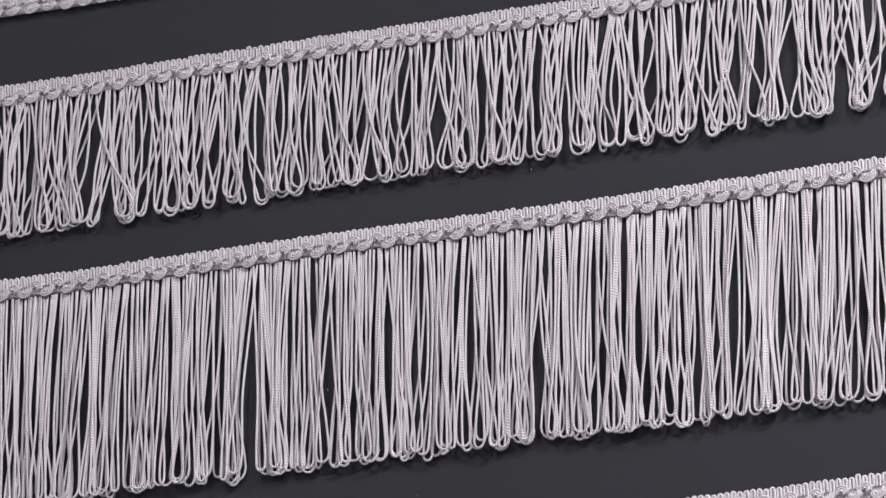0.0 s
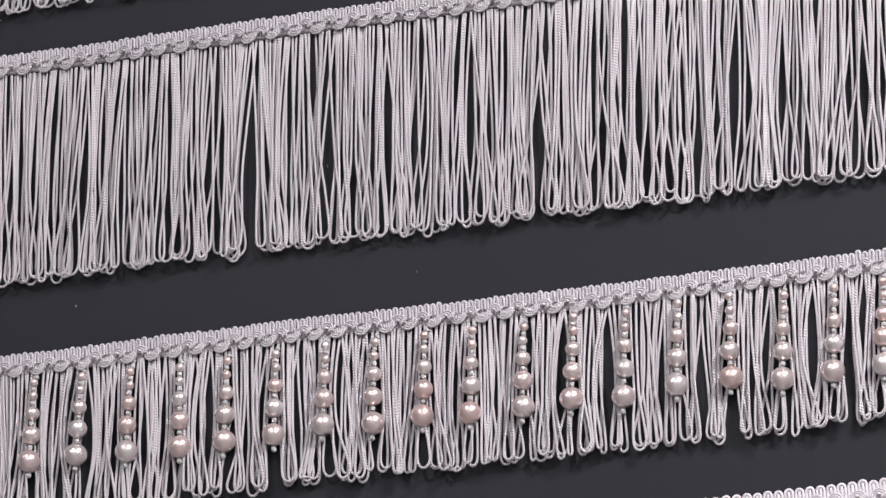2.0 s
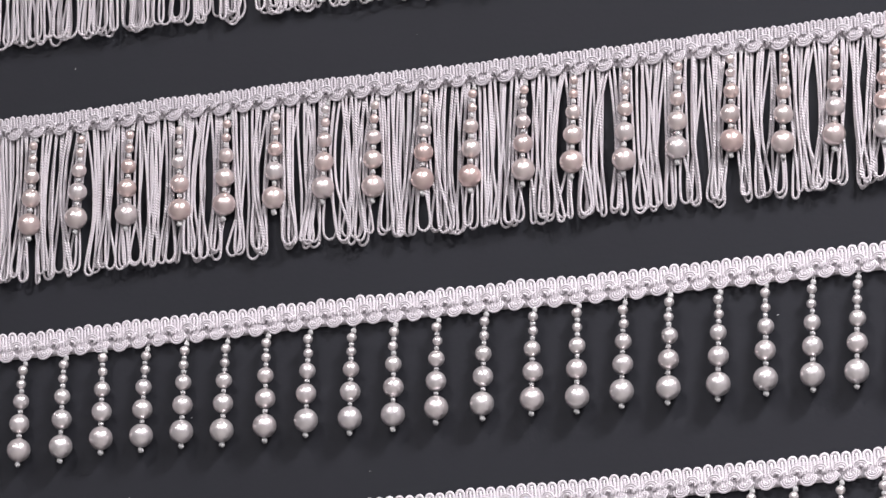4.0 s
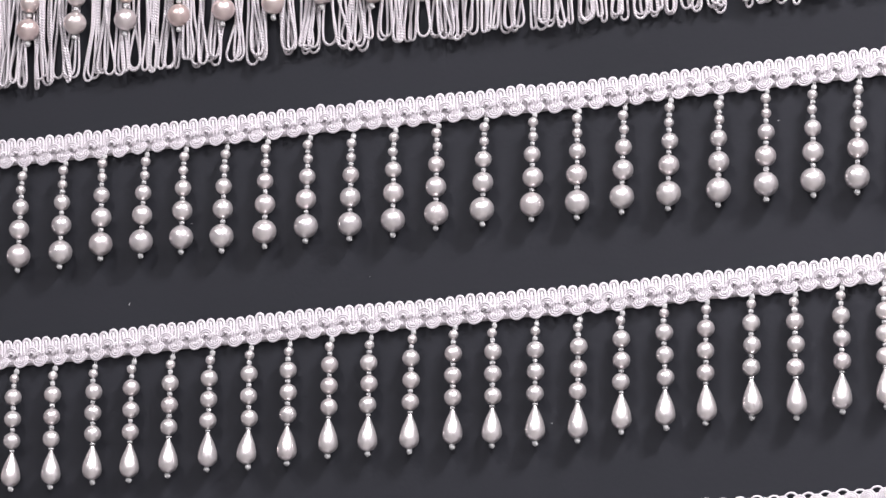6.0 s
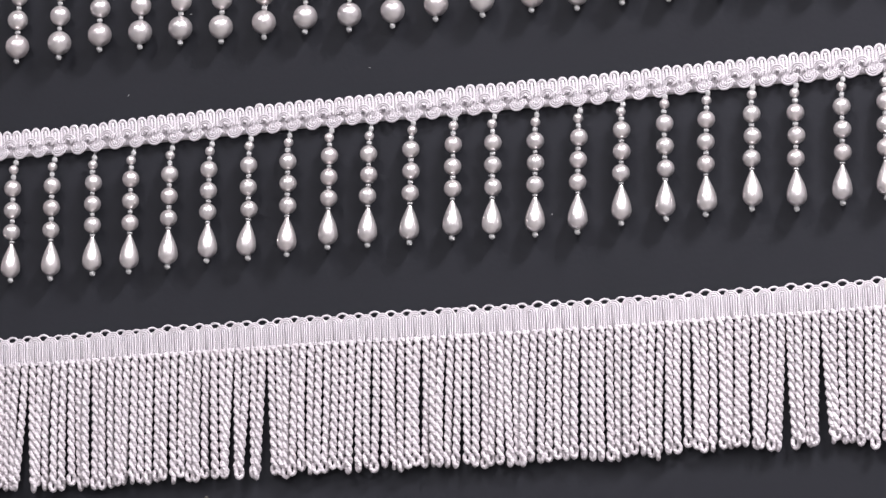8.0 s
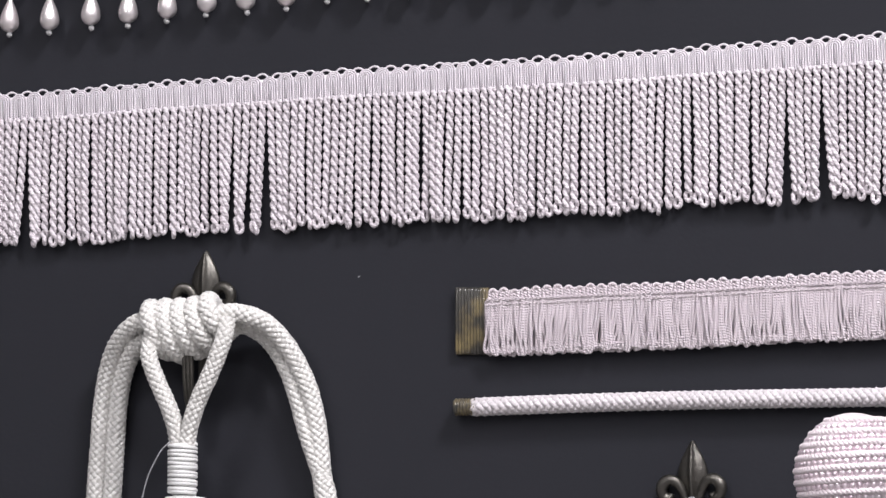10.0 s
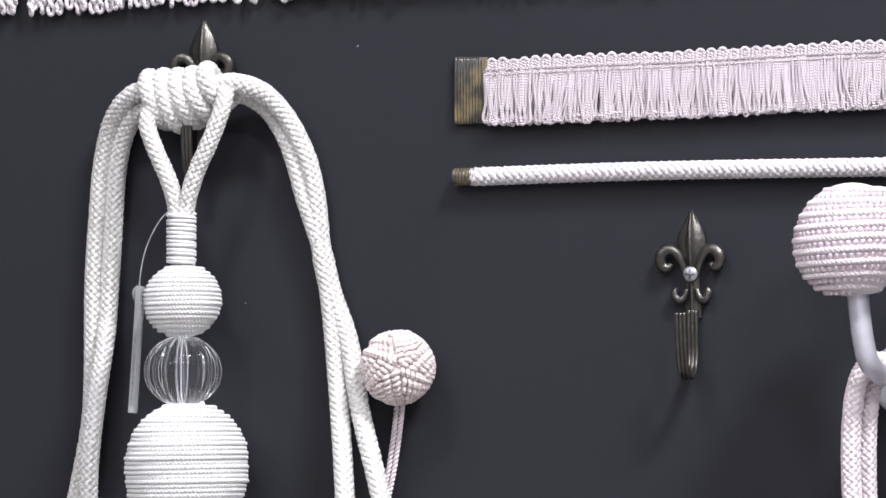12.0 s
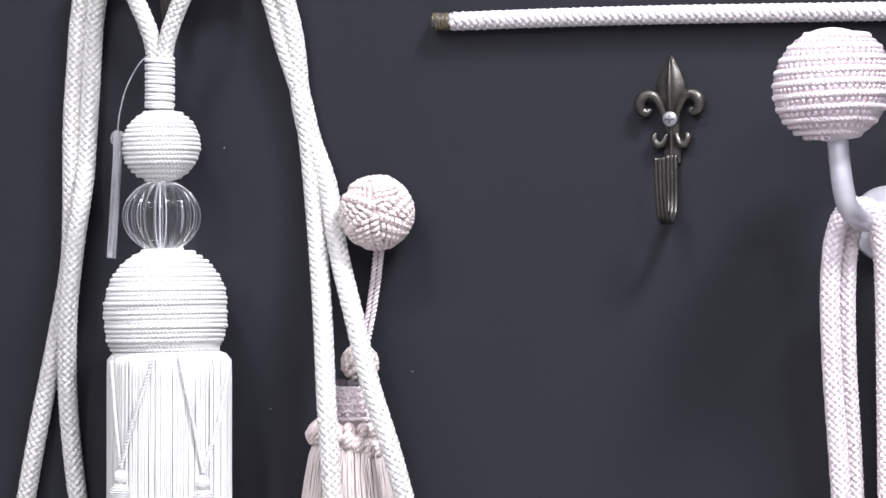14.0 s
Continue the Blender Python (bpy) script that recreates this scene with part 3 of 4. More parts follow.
# bullion fringe of twisted cords
six = line_through(-0.2328, 1.6698, 0.2184, 1.6806)
bullion = thing("bullion_fringe", six.p(0.28, 0.0, 0.0), "lilac-white bullion fringe of thick twisted cords", "fringe trim", "trims on the wall")
s6 = Soup()
band(s6, six, 0.003, 0.0150, 0.0002, 0.0012)
head6 = part("heading", s6, SHINY, bullion, "ribbed heading with arched picots")
s6, t6 = Soup(), Soup()
arches(s6, six, 0.0, 0.0060, 0.0083, 0.00055, 0.0014, 1, shift=0.5)
tagged(part("picot_edge", s6, SHINY, head6), kind="stuff")
arches(t6, six, 0.0012, 0.0152, 0.0083, 0.00050, 0.0020, 4, gap=0.00020)
tagged(part("ribbing", t6, SHINY, head6), kind="stuff")
PITCH6 = 0.0042
for i in range(int(six.len / PITCH6)):
    u = (i + 0.5) * PITCH6
    x = six.a[0] + u * six.e[0]
    sh = 0.0006 * math.sin(u * 120) + 0.0004 * math.sin(u * 300 + 1) + rng.normal() * 0.00045
    for g, push in ((-0.2165, 0.0038), (-0.1175, 0.0020), (-0.0890, 0.0020), (0.1711, 0.0036), (0.189, 0.0036)):
        d = x - g
        sh += math.copysign(push, d) * math.exp(-abs(d) / 0.0045)
    for bunch in (-0.1125, -0.1028, -0.0935):  # pairs of cords that cling together
        if abs(x - bunch) < 0.0047:
            sh += (bunch - x) * 0.75
    drop = 0.0647 - 0.0008 * i * PITCH6 / six.len + rng.normal() * 0.0010
    q = np.linspace(0, 1, 58)
    w = 0.0026 + (0.0006 + 0.0022 * rng.random()) * np.sin(np.pi * 0.5 * q)
    axis = hang(six, u + sh * q ** 1.5 + rng.normal() * 0.0004 * np.sin(np.pi * q), q * (drop - 0.0042), w, 0.0142)
    ph = rng.uniform(0, 6.28)
    a = ph + 2 * np.pi * arclen(axis) / 0.0090
    off = 0.00100 * np.ones_like(q)
    off[-4:] = np.array([0.0011, 0.0013, 0.0014, 0.0015])
    side = np.stack([np.cos(a), np.sin(a), 0 * a], 1)
    downp, upp = axis + off[:, None] * side, (axis - off[:, None] * side)[::-1]
    b = np.linspace(0, np.pi, 7)[1:-1]
    eye = axis[-1] + 0.0016 * np.cos(b)[:, None] * side[-1] + 0.0030 * np.sin(b)[:, None] * np.array([0, 0, -1.0])
    part("twisted_cord", Soup().tube(np.vstack([downp, eye, upp]), 0.00110, 7), BULLION, bullion)

# ================= things at the foot of the wall display =================
# brush fringe with a taped end
seven = Line(0.0232, 1.5643, XR, 1.5643 + (XR - 0.0232) * 0.0207, 0.0003)
flat = thing("brush_fringe", seven.p(0.12, 0.0, 0.0), "pale pink dense brush fringe with one taped end", "fringe trim", "trims on the wall")
s7 = Soup()
band(s7, seven, 0.0002, 0.031, 0.0003, 0.0022)
head7 = part("heading", s7, PINKISH, flat, "woven heading behind the loops")
s7 = Soup()
arches(s7, seven, -0.0008, 0.0058, 0.0054, 0.00095, 0.0024, 3)
tagged(part("picot_edge", s7, PINKISH, head7), kind="stuff")
for v in (0.0050, 0.0072):
    part("stitch_line", twist(Soup(), seven.p(np.linspace(0, seven.len, 330), v, 0.0042), 0.0006, 0.0034), PINKISH, head7)
part("lower_edge", twist(Soup(), seven.p(np.linspace(0, seven.len, 420), 0.0288 + 0.0004 * np.sin(np.linspace(0, 90, 420)), 0.0052), 0.0008, 0.0042, 2, 6, off=0.0007), PINKISH, head7)
for layer in range(2):  # a flat one and a fuller one
    for i in range(int(seven.len / 0.0014)):
        u = (i + 0.3 + 0.5 * layer) * 0.0014
        lx, lz, lw = loop_path(u - 0.0010, u + 0.0010, 0.0256 + rng.normal() * 0.0005, rng.normal() * 0.0015, 0.0010 * rng.uniform(0.8, 1.5), 0.0036,
                               0.0034 + 0.0022 * layer + 0.001 * rng.random(), rng.random() < 0.3, seven, rng.normal() * 0.0005)
        part("loop", Soup().tube(hang(seven, lx, lz, lw, 0.0055), 0.00068, 5), PINKISH, flat)
# a fringe end wrapped in ribbed clear tape
tape = Soup()
xs = np.linspace(0.0072, 0.0236, 90)
row = []
for x in xs:
    wv = 0.0034 + 0.0004 * math.sin(x * 2 * math.pi / 0.00150)
    k = (x - xs[0]) / (xs[-1] - xs[0])
    zt, zb = 1.5662 - 0.0006 * k, 1.5335 - 0.0004 * k
    row.append([(x, -0.0004, zt), (x, -wv * 0.8, zt - 0.0003), (x, -wv, zt - 0.002), (x, -wv, (zt + zb) / 2), (x, -wv, zb + 0.002), (x, -wv * 0.8, zb + 0.0003), (x, -0.0004, zb)])
tape.grid(np.array(row), xs, np.linspace(0, 1, 8))
part("tape", tape, TAPE, flat, "ribbed brown-clear tape round the cut end")

# plaited cord with a taped end
c0, c1 = np.array([0.0170, -0.0050, 1.5082]), np.array([XR, -0.0050, 1.5106])
cord = thing("plaited_cord", (c0 + c1) / 2, "pinkish white plaited cord with one taped end", "cord", "trims on the wall")
path = np.stack([np.interp(np.linspace(0, 1, 330), [0, 1], [c0[j], c1[j]]) for j in range(3)], 1)
path[:, 2] += 0.0006 * np.sin(np.linspace(0, 5, 330))
part("rope", braid_rope(Soup(), path, 0.0041, 6, 0.022, 0.0016, 0.0010, 0.0007), CORDROPE, cord)
xs = np.linspace(0.0076, 0.0186, 60)
tp = np.stack([xs, np.full(60, -0.0050), np.full(60, 1.5083)], 1)
part("tape", Soup().tube(tp, 0.0040 + 0.00035 * np.sin(xs * 2 * np.pi / 0.0016), 14, normals=np.tile(OUT, (60, 1))), TAPE, cord, "brown-clear tape wound round the cut end")


# ---- cast hooks ----
def fleur_hook(x, z, tilt, label):
    """A cast fleur-de-lis plate with a fluted strap that turns up into a hook."""
    root = thing("curtain_hook", (x, 0, z), label, "wall hook", "fleur-de-lis hooks")
    ct, st = math.cos(tilt), math.sin(tilt)

    def W(px, pz, w):
        px, pz, w = np.broadcast_arrays(np.asarray(px, float), np.asarray(pz, float), np.asarray(w, float))
        return np.stack([x + (px * 0.90 * ct - pz * st) * 0.001, -w * 0.001, z + (px * st + pz * ct) * 0.001], -1)
    # centre leaf with a raised midrib
    zs = np.array([30, 28.5, 26, 22, 17, 12.5, 8, 3, -3, -10, -17, -20.5])
    ws = np.array([0.5, 1.7, 3.2, 5.6, 7.6, 8.2, 6.6, 4.6, 3.9, 4.3, 4.6, 4.6])
    rib = np.array([1.8, 3.0, 4.0, 5.2, 6.0, 6.2, 5.6, 4.8, 4.4, 4.2, 4.2, 4.2])
    cols = [(-1, 0.3), (-0.94, 0.45), (-0.5, 0.62), (-0.14, 0.80), (-0.08, 1.0), (0.08, 1.0), (0.14, 0.80), (0.5, 0.62), (0.94, 0.45), (1, 0.3)]
    grid = np.stack([W(ws * a, zs, rib * b) for a, b in cols], 1)
    leaf = Soup()
    leaf.grid(grid, zs * 0.001, np.linspace(0, 1, 11), close_v=False)
    leaf.grid(np.stack([W(ws * a, zs, 0.2 + rib * b) for a, b in ((1, 0.25), (1, 0), (-1, 0), (-1, 0.25))], 1), zs * 0.001, np.linspace(0, 1, 5), close_v=False)
    part("leaf", leaf, BRONZE, root)
    for m in (-1, 1):
        a = np.linspace(0, 1, 30)
        big = spline([W(m * 3.0, -1, 3.0), W(m * 4.6, 5, 3.6), W(m * 8.0, 10.4, 4.2), W(m * 12.4, 11.6, 4.6), W(m * 15.8, 8.6, 4.6), W(m * 15.4, 4.4, 4.4), W(m * 12.2, 3.2, 4.2), W(m * 10.8, 5.2, 4.2)], 0.0008)
        rr = np.interp(np.linspace(0, 1, len(big)), [0, 0.3, 0.65, 0.9, 1], [0.0012, 0.0022, 0.0030, 0.0024, 0.0014])
        part("scroll", Soup().tube(big, rr, 8), BRONZE, root)
        small = spline([W(m * 2.6, -7, 3.0), W(m * 4.4, -11.2, 3.4), W(m * 7.4, -12.0, 3.6), W(m * 9.2, -9.0, 3.6), W(m * 8.2, -6.2, 3.4)], 0.0008)
        rr = np.interp(np.linspace(0, 1, len(small)), [0, 0.5, 0.85, 1], [0.0012, 0.0021, 0.0019, 0.0010])
        part("scroll", Soup().tube(small, rr, 8), BRONZE, root)
    line = spline([W(0, -17, 3.0), W(0, -26, 3.2), W(0, -38, 3.6), W(0, -45, 6.6), W(0, -48.6, 13.5), W(0, -46.0, 20.4), W(0, -38, 23.6), W(0, -28, 24.8), W(0, -18.6, 25.2)], 0.0012)
    strap = Soup()
    t, nn = frames_along(line, np.tile(np.array([ct, 0, st]), (len(line), 1)))
    bb_ = np.cross(t, nn)
    for k in (-1, 0, 1):
        strap.tube(line + nn * k * 0.0018, 0.00112, 8, rb=0.0012, normals=nn)
    strap.tube(line, 0.0030, 8, rb=0.0007, normals=nn)
    part("strap", strap, BRONZE, root, "fluted strap bent up into a hook")
    sc = Soup()
    cx = W(0, 0, 0)
    sc.lathe(cx, [(0.0033, 0.0042), (0.0035, 0.0052), (0.0034, 0.0058), (0.0012, 0.0061), (0.0004, 0.0061)], 20, "y")
    screw = part("screw", sc, ZINC, root, "bright cross-head screw")
    # no recess is cut: its shade is coloured in as a slightly raised dark cross
    slot_shade = Soup()
    slot_shade.box(cx + np.array([-0.0022, -0.00645, -0.0005]), cx + np.array([0.0022, -0.0058, 0.0005]))
    slot_shade.box(cx + np.array([-0.0005, -0.00642, -0.0022]), cx + np.array([0.0005, -0.0058, 0.0022]))
    part("slot_shade", slot_shade, INK_AND_SHADE, screw)
    return root


fleur_hook(0.1242, 1.4609, 0.02, "empty dark bronze fleur-de-lis curtain hook screwed to the wall")
fleur_hook(-0.1215, 1.5572, 0.0, "dark bronze fleur-de-lis hook holding the ivory tassel tieback")


# ---- ivory tassel tieback ----
def plaited(name, ctrl, parent, mat, R=0.0043, n=7, pitch=0.025, label="", wide=0.00145):
    return part(name, braid_rope(Soup(), spline(ctrl, 0.0008), R, n, pitch, wide, 0.0011, 0.0008, 6), mat, parent, label)


def wound_ball(soup, centre, rx, rz, cord_r, pitch, tilt=0.0, top=0.97, low=0.97, p_top=2.0, p_low=2.0):
    """A twisted cord wound round and round a bulb, from the top down."""
    turns = int((top + low) * rz / (cord_r * 3.3))
    k = turns * 64
    q = np.linspace(-top, low, k)
    a = 2 * np.pi * turns * np.linspace(0, 1, k)
    pw = np.where(q < 0, p_top, p_low)
    rad = rx * (1 - np.abs(q) ** pw) ** (1 / pw)
    wob = 1 + 0.012 * np.sin(a * 0.37) + 0.008 * np.sin(a * 1.13)
    p = np.stack([rad * wob * np.cos(a), rad * wob * np.sin(a), -q * rz + tilt * rad * np.cos(a)], 1) + np.asarray(centre)
    s = arclen(p)
    m = int(s[-1] / (pitch / 7))
    p = np.stack([np.interp(np.linspace(0, s[-1], m), s, p[:, j]) for j in range(3)], 1)
    twist(soup, p, cord_r * 1.02, pitch, 2, 6, off=cord_r * 0.82)
    return soup


tieback = thing("tassel_tieback", (-0.1348, -0.0000, 1.5495), "ivory rope tassel tieback knotted over a bronze hook", "tassel tieback")
kc = np.array((-0.1233, -0.0195, 1.5477))
q = np.linspace(0, 1, 520)
turn = 5.0 * 2 * np.pi * q + np.pi
lift = np.interp(q, [0, 0.35, 0.7, 1], [0.0006, -0.0012, 0.0012, 0.0072])
half = np.interp(q, [0, 0.3, 0.75, 1], [0.0098, 0.0118, 0.0102, 0.0076])
coil = np.stack([kc[0] - 0.0185 + 0.0375 * q + 0.0026 * np.sin(turn), kc[1] - 0.0110 * np.cos(turn), kc[2] - half * np.sin(turn) + lift], 1)
part("knot", braid_rope(Soup(), coil, 0.0042, 7, 0.023, 0.0014, 0.0011, 0.0008, 6), ROPE, tieback, "rope wound five times round itself")
plaited("rope", [(-0.1365, -0.0220, 1.5530), (-0.1476, -0.0220, 1.5513), (-0.1573, -0.0180, 1.5461), (-0.1658, -0.0120, 1.5365), (-0.1708, -0.0080, 1.5242), (-0.1735, -0.0068, 1.5091), (-0.1745, -0.0068, 1.4960), (-0.1769, -0.0068, 1.4598), (-0.1772, -0.0068, 1.4156), (-0.1788, -0.0066, 1.3892), (-0.1858, -0.0068, 1.3533), (-0.1937, -0.0066, 1.3173), (-0.1997, -0.0066, 1.2867), (-0.2063, -0.0066, 1.2506)], tieback, ROPE, label="thick plaited ivory rope")
plaited("rope", [(-0.1373, -0.0160, 1.5450), (-0.1510, -0.0150, 1.5417), (-0.1580, -0.0110, 1.5339), (-0.1626, -0.0080, 1.5240), (-0.1651, -0.0068, 1.5115), (-0.1662, -0.0068, 1.4970), (-0.1674, -0.0068, 1.4763), (-0.1696, -0.0068, 1.4432), (-0.1692, -0.0110, 1.4306), (-0.1720, -0.0165, 1.3975), (-0.1752, -0.0165, 1.3673), (-0.1778, -0.0110, 1.3341), (-0.1772, -0.0068, 1.3036), (-0.1734, -0.0066, 1.2733), (-0.1704, -0.0066, 1.2513)], tieback, ROPE, label="thick plaited ivory rope")
plaited("rope", [(-0.1120, -0.0230, 1.5510), (-0.1033, -0.0240, 1.5543), (-0.0927, -0.0240, 1.5537), (-0.0833, -0.0200, 1.5494), (-0.0758, -0.0140, 1.5402), (-0.0700, -0.0100, 1.5291), (-0.0650, -0.0080, 1.5161), (-0.0612, -0.0068, 1.4975), (-0.0583, -0.0068, 1.4697), (-0.0546, -0.0068, 1.4518), (-0.0487, -0.0120, 1.4111), (-0.0393, -0.0300, 1.3681), (-0.0327, -0.0430, 1.3258), (-0.0292, -0.0450, 1.2834), (-0.0281, -0.0450, 1.2568)], tieback, ROPE, label="thick plaited ivory rope")
plaited("rope", [(-0.1130, -0.0150, 1.5450), (-0.1047, -0.0150, 1.5477), (-0.0972, -0.0120, 1.5496), (-0.0862, -0.0075, 1.5425), (-0.0772, -0.0066, 1.5289), (-0.0714, -0.0066, 1.5138), (-0.0672, -0.0066, 1.4990), (-0.0585, -0.0066, 1.4740), (-0.0532, -0.0066, 1.4533), (-0.0440, -0.0090, 1.4300), (-0.0345, -0.0200, 1.3976), (-0.0223, -0.0340, 1.3683), (-0.0121, -0.0400, 1.3365), (-0.0017, -0.0420, 1.3075), (0.0046, -0.0400, 1.2837), (0.0103, -0.0360, 1.2571)], tieback, ROPE, label="thick plaited ivory rope")
plaited("cord_leg", [(-0.1392, -0.0290, 1.5424), (-0.1388, -0.0320, 1.5335), (-0.1337, -0.0330, 1.5209), (-0.1283, -0.0330, 1.5096), (-0.1246, -0.0325, 1.4984), (-0.1232, -0.0320, 1.4886)], tieback, ROPE, 0.0038)
plaited("cord_leg", [(-0.0992, -0.0300, 1.5510), (-0.1001, -0.0340, 1.5401), (-0.1057, -0.0350, 1.5253), (-0.1126, -0.0340, 1.5118), (-0.1175, -0.0330, 1.4983), (-0.1190, -0.0330, 1.4885)], tieback, ROPE, 0.0038)
AX = np.array((-0.1204, -0.0325, 1.4495))
neck0, neck1 = np.array((-0.1210, -0.0325, 1.4912)), np.array((-0.1207, -0.0325, 1.4674))
s = Soup()
s.lathe((neck0 + neck1) / 2, [(0.0055, -0.0122), (0.0060, -0.011), (0.0060, 0.011), (0.0055, 0.0122)], 20)
nk = int(12)
qq = np.linspace(0, 1, nk * 40)
aa = qq * nk * 2 * np.pi
s.tube(np.stack([neck0[0] + 0.0064 * np.cos(aa), neck0[1] + 0.0064 * np.sin(aa), neck0[2] + (neck1[2] - neck0[2]) * qq + 0.0003 * np.sin(qq * 40)], 1), 0.00105, 6)
part("neck", s, IVORY, tieback, "neck bound with smooth cord")
s = Soup().ball(AX, 0.0184, 36, 24, 0.966)
wound_ball(s, AX, 0.0181, 0.0175, 0.00062, 0.0036, 0.03)
part("upper_bulb", s, IVORY, tieback, "bulb wound with twisted cord")
# ribbed clear ball
cc = np.array((-0.1201, -0.0325, 1.4157))
n, rows = 144, 22
th = np.linspace(0.30, math.pi - 0.30, rows)
ang = np.arange(n) * 2 * np.pi / n
flute = 1 - 0.055 * np.abs(np.cos(ang * 9)) ** 3
g = np.zeros((rows, n, 3))
g[:, :, 0] = 0.0190 * np.sin(th)[:, None] * (np.cos(ang) * flute)
g[:, :, 1] = 0.0190 * np.sin(th)[:, None] * (np.sin(ang) * flute)
g[:, :, 2] = -0.0172 * np.cos(th)[:, None]
s = Soup()
s.grid(g + cc, th, np.arange(n + 1) / n)
inner = g * np.array([0.20, 0.20, 1.0])
s.grid((inner + cc)[:, ::-1], th, np.arange(n + 1) / n)
clear = part("clear_ball", s, GLASS, tieback, "clear ribbed acrylic ball")
clear.visible_shadow = False
part("core", Soup().lathe(cc, [(0.0013, -0.0175), (0.0013, 0.0175)], 12), PLASTIC, tieback)
B2 = np.array((-0.1173, -0.0345, 1.3711))
qs = np.linspace(-0.97, 0.74, 20)
s = Soup().lathe(B2, [(0.0290 * (1 - abs(v) ** (2.08 if v < 0 else 2.7)) ** (1 / (2.08 if v < 0 else 2.7)), -0.0299 * v) for v in qs], 48)
wound_ball(s, B2, 0.0287, 0.0297, 0.00066, 0.0038, 0.03, 0.975, 0.73, 2.08, 2.7)
part("lower_bulb", s, IVORY, tieback, "large bulb wound with twisted cord")
# skirt of fine threads
SK = np.array((-0.1153, -0.0345, 1.3505))
s = Soup()
s.lathe(SK, [(0.018, 0.0005), (0.0270, -0.0010), (0.0281, -0.0045), (0.0282, -0.12)], 48)
for i in range(330):
    a = 2 * np.pi * i / 330 + rng.normal() * 0.005
    rr = 0.0286 + 0.0010 * rng.random()
    zz = np.array([0.0009, -0.0006, -0.0035, -0.012, -0.03, -0.06, -0.125 - 0.003 * rng.random()])
    ra = np.array([0.0225, 0.0268, rr - 0.0002, rr, rr, rr, rr + 0.0006])
    aa = a + np.concatenate([[0, 0, 0], rng.normal(size=4) * 0.005])
    s.tube(np.stack([SK[0] + ra * np.cos(aa), SK[1] + ra * np.sin(aa), SK[2] + zz], 1), 0.00046, 4, caps=False)
part("skirt", s, FLOSS, tieback, "long skirt of fine silky white threads")["kind"] = "stuff"
# two swags of twisted cord over the skirt, each ending in a little tassel
for left, right, low in (((-0.1360, -0.0573, 1.3466), (-0.1111, -0.0650, 1.3491), (-0.1293, -0.0623, 1.2965)), ((-0.1002, -0.0614, 1.3491), (-0.0845, -0.0344, 1.3465), (-0.0908, -0.0539, 1.2940))):
    left, right, low = np.array(left), np.array(right), np.array(low)
    for end in (left, right):
        mid = (end + low) / 2
        out = mid - SK
        out[2] = 0
        mid = np.array([SK[0], SK[1], mid[2]]) + out / np.linalg.norm(out) * 0.0312
        s = Soup()
        twist(s, spline([end, mid, low], 0.0004), 0.00055, 0.0034)
        part("swag_cord", s, IVORY, tieback)
    small = part("small_tassel", Soup().ball(low + np.array([0, 0, -0.0045]), 0.0034, 16, 10, 1.05), IVORY, tieback)
    s = Soup().ball(low + np.array([0, 0, -0.0120]), 0.0046, 16, 10, 0.95)
    wound_ball(s, low + np.array([0, 0, -0.0120]), 0.0048, 0.0045, 0.0003, 0.002)
    part("bulb", s, IVORY, small)
    s = Soup()
    for i in range(60):
        a = 2 * np.pi * i / 60
        rr = np.array([0.0035, 0.0050, 0.0056])
        s.tube(np.stack([low[0] + rr * np.cos(a), low[1] + rr * np.sin(a), low[2] + np.array([-0.0155, -0.020, -0.042])], 1), 0.00035, 4, caps=False)
    tagged(part("threads", s, FLOSS, small), kind="stuff")

# clear price tag on a nylon loop
tag = thing("price_tag", (-0.1390, -0.0440, 1.4300), "clear plastic price tag hanging edge-on from a nylon loop", "price tag")
part("nylon_loop", Soup().tube(spline([(-0.1241, -0.0400, 1.4926), (-0.1288, -0.0420, 1.4872), (-0.1345, -0.0430, 1.4759), (-0.1373, -0.0440, 1.4637), (-0.1382, -0.0440, 1.4543)], 0.002), 0.00038, 5), PLASTIC, tag)
tp = spline([(-0.1373, -0.0440, 1.4564), (-0.1389, -0.0450, 1.4259), (-0.1405, -0.0460, 1.3957)], 0.006)
wide = np.array([-0.31, 0.95, 0.0]) * 0.97 + np.array([0.95, 0.31, 0.0]) * 0.26
plate = part("plate", Soup().tube(tp, 0.0070, 4, rb=0.0006, normals=np.tile(wide, (len(tp), 1))), PLASTIC, tag, smooth=False)
bars = Soup()
for i in range(16):
    c = tp[3] + (tp[-2] - tp[3]) * (i / 15) + np.array([0.0016, -0.0062, 0])
    bars.tube(np.array([c, c + np.array([0, 0, -0.0008 - 0.0006 * (i % 3)])]), 0.00035, 4)
part("print_bars", bars, INK_AND_SHADE, plate)
part("clip", Soup().ball((-0.1396, -0.0440, 1.4527), 0.0022, 10, 8, 1.6), PLASTIC, tag)


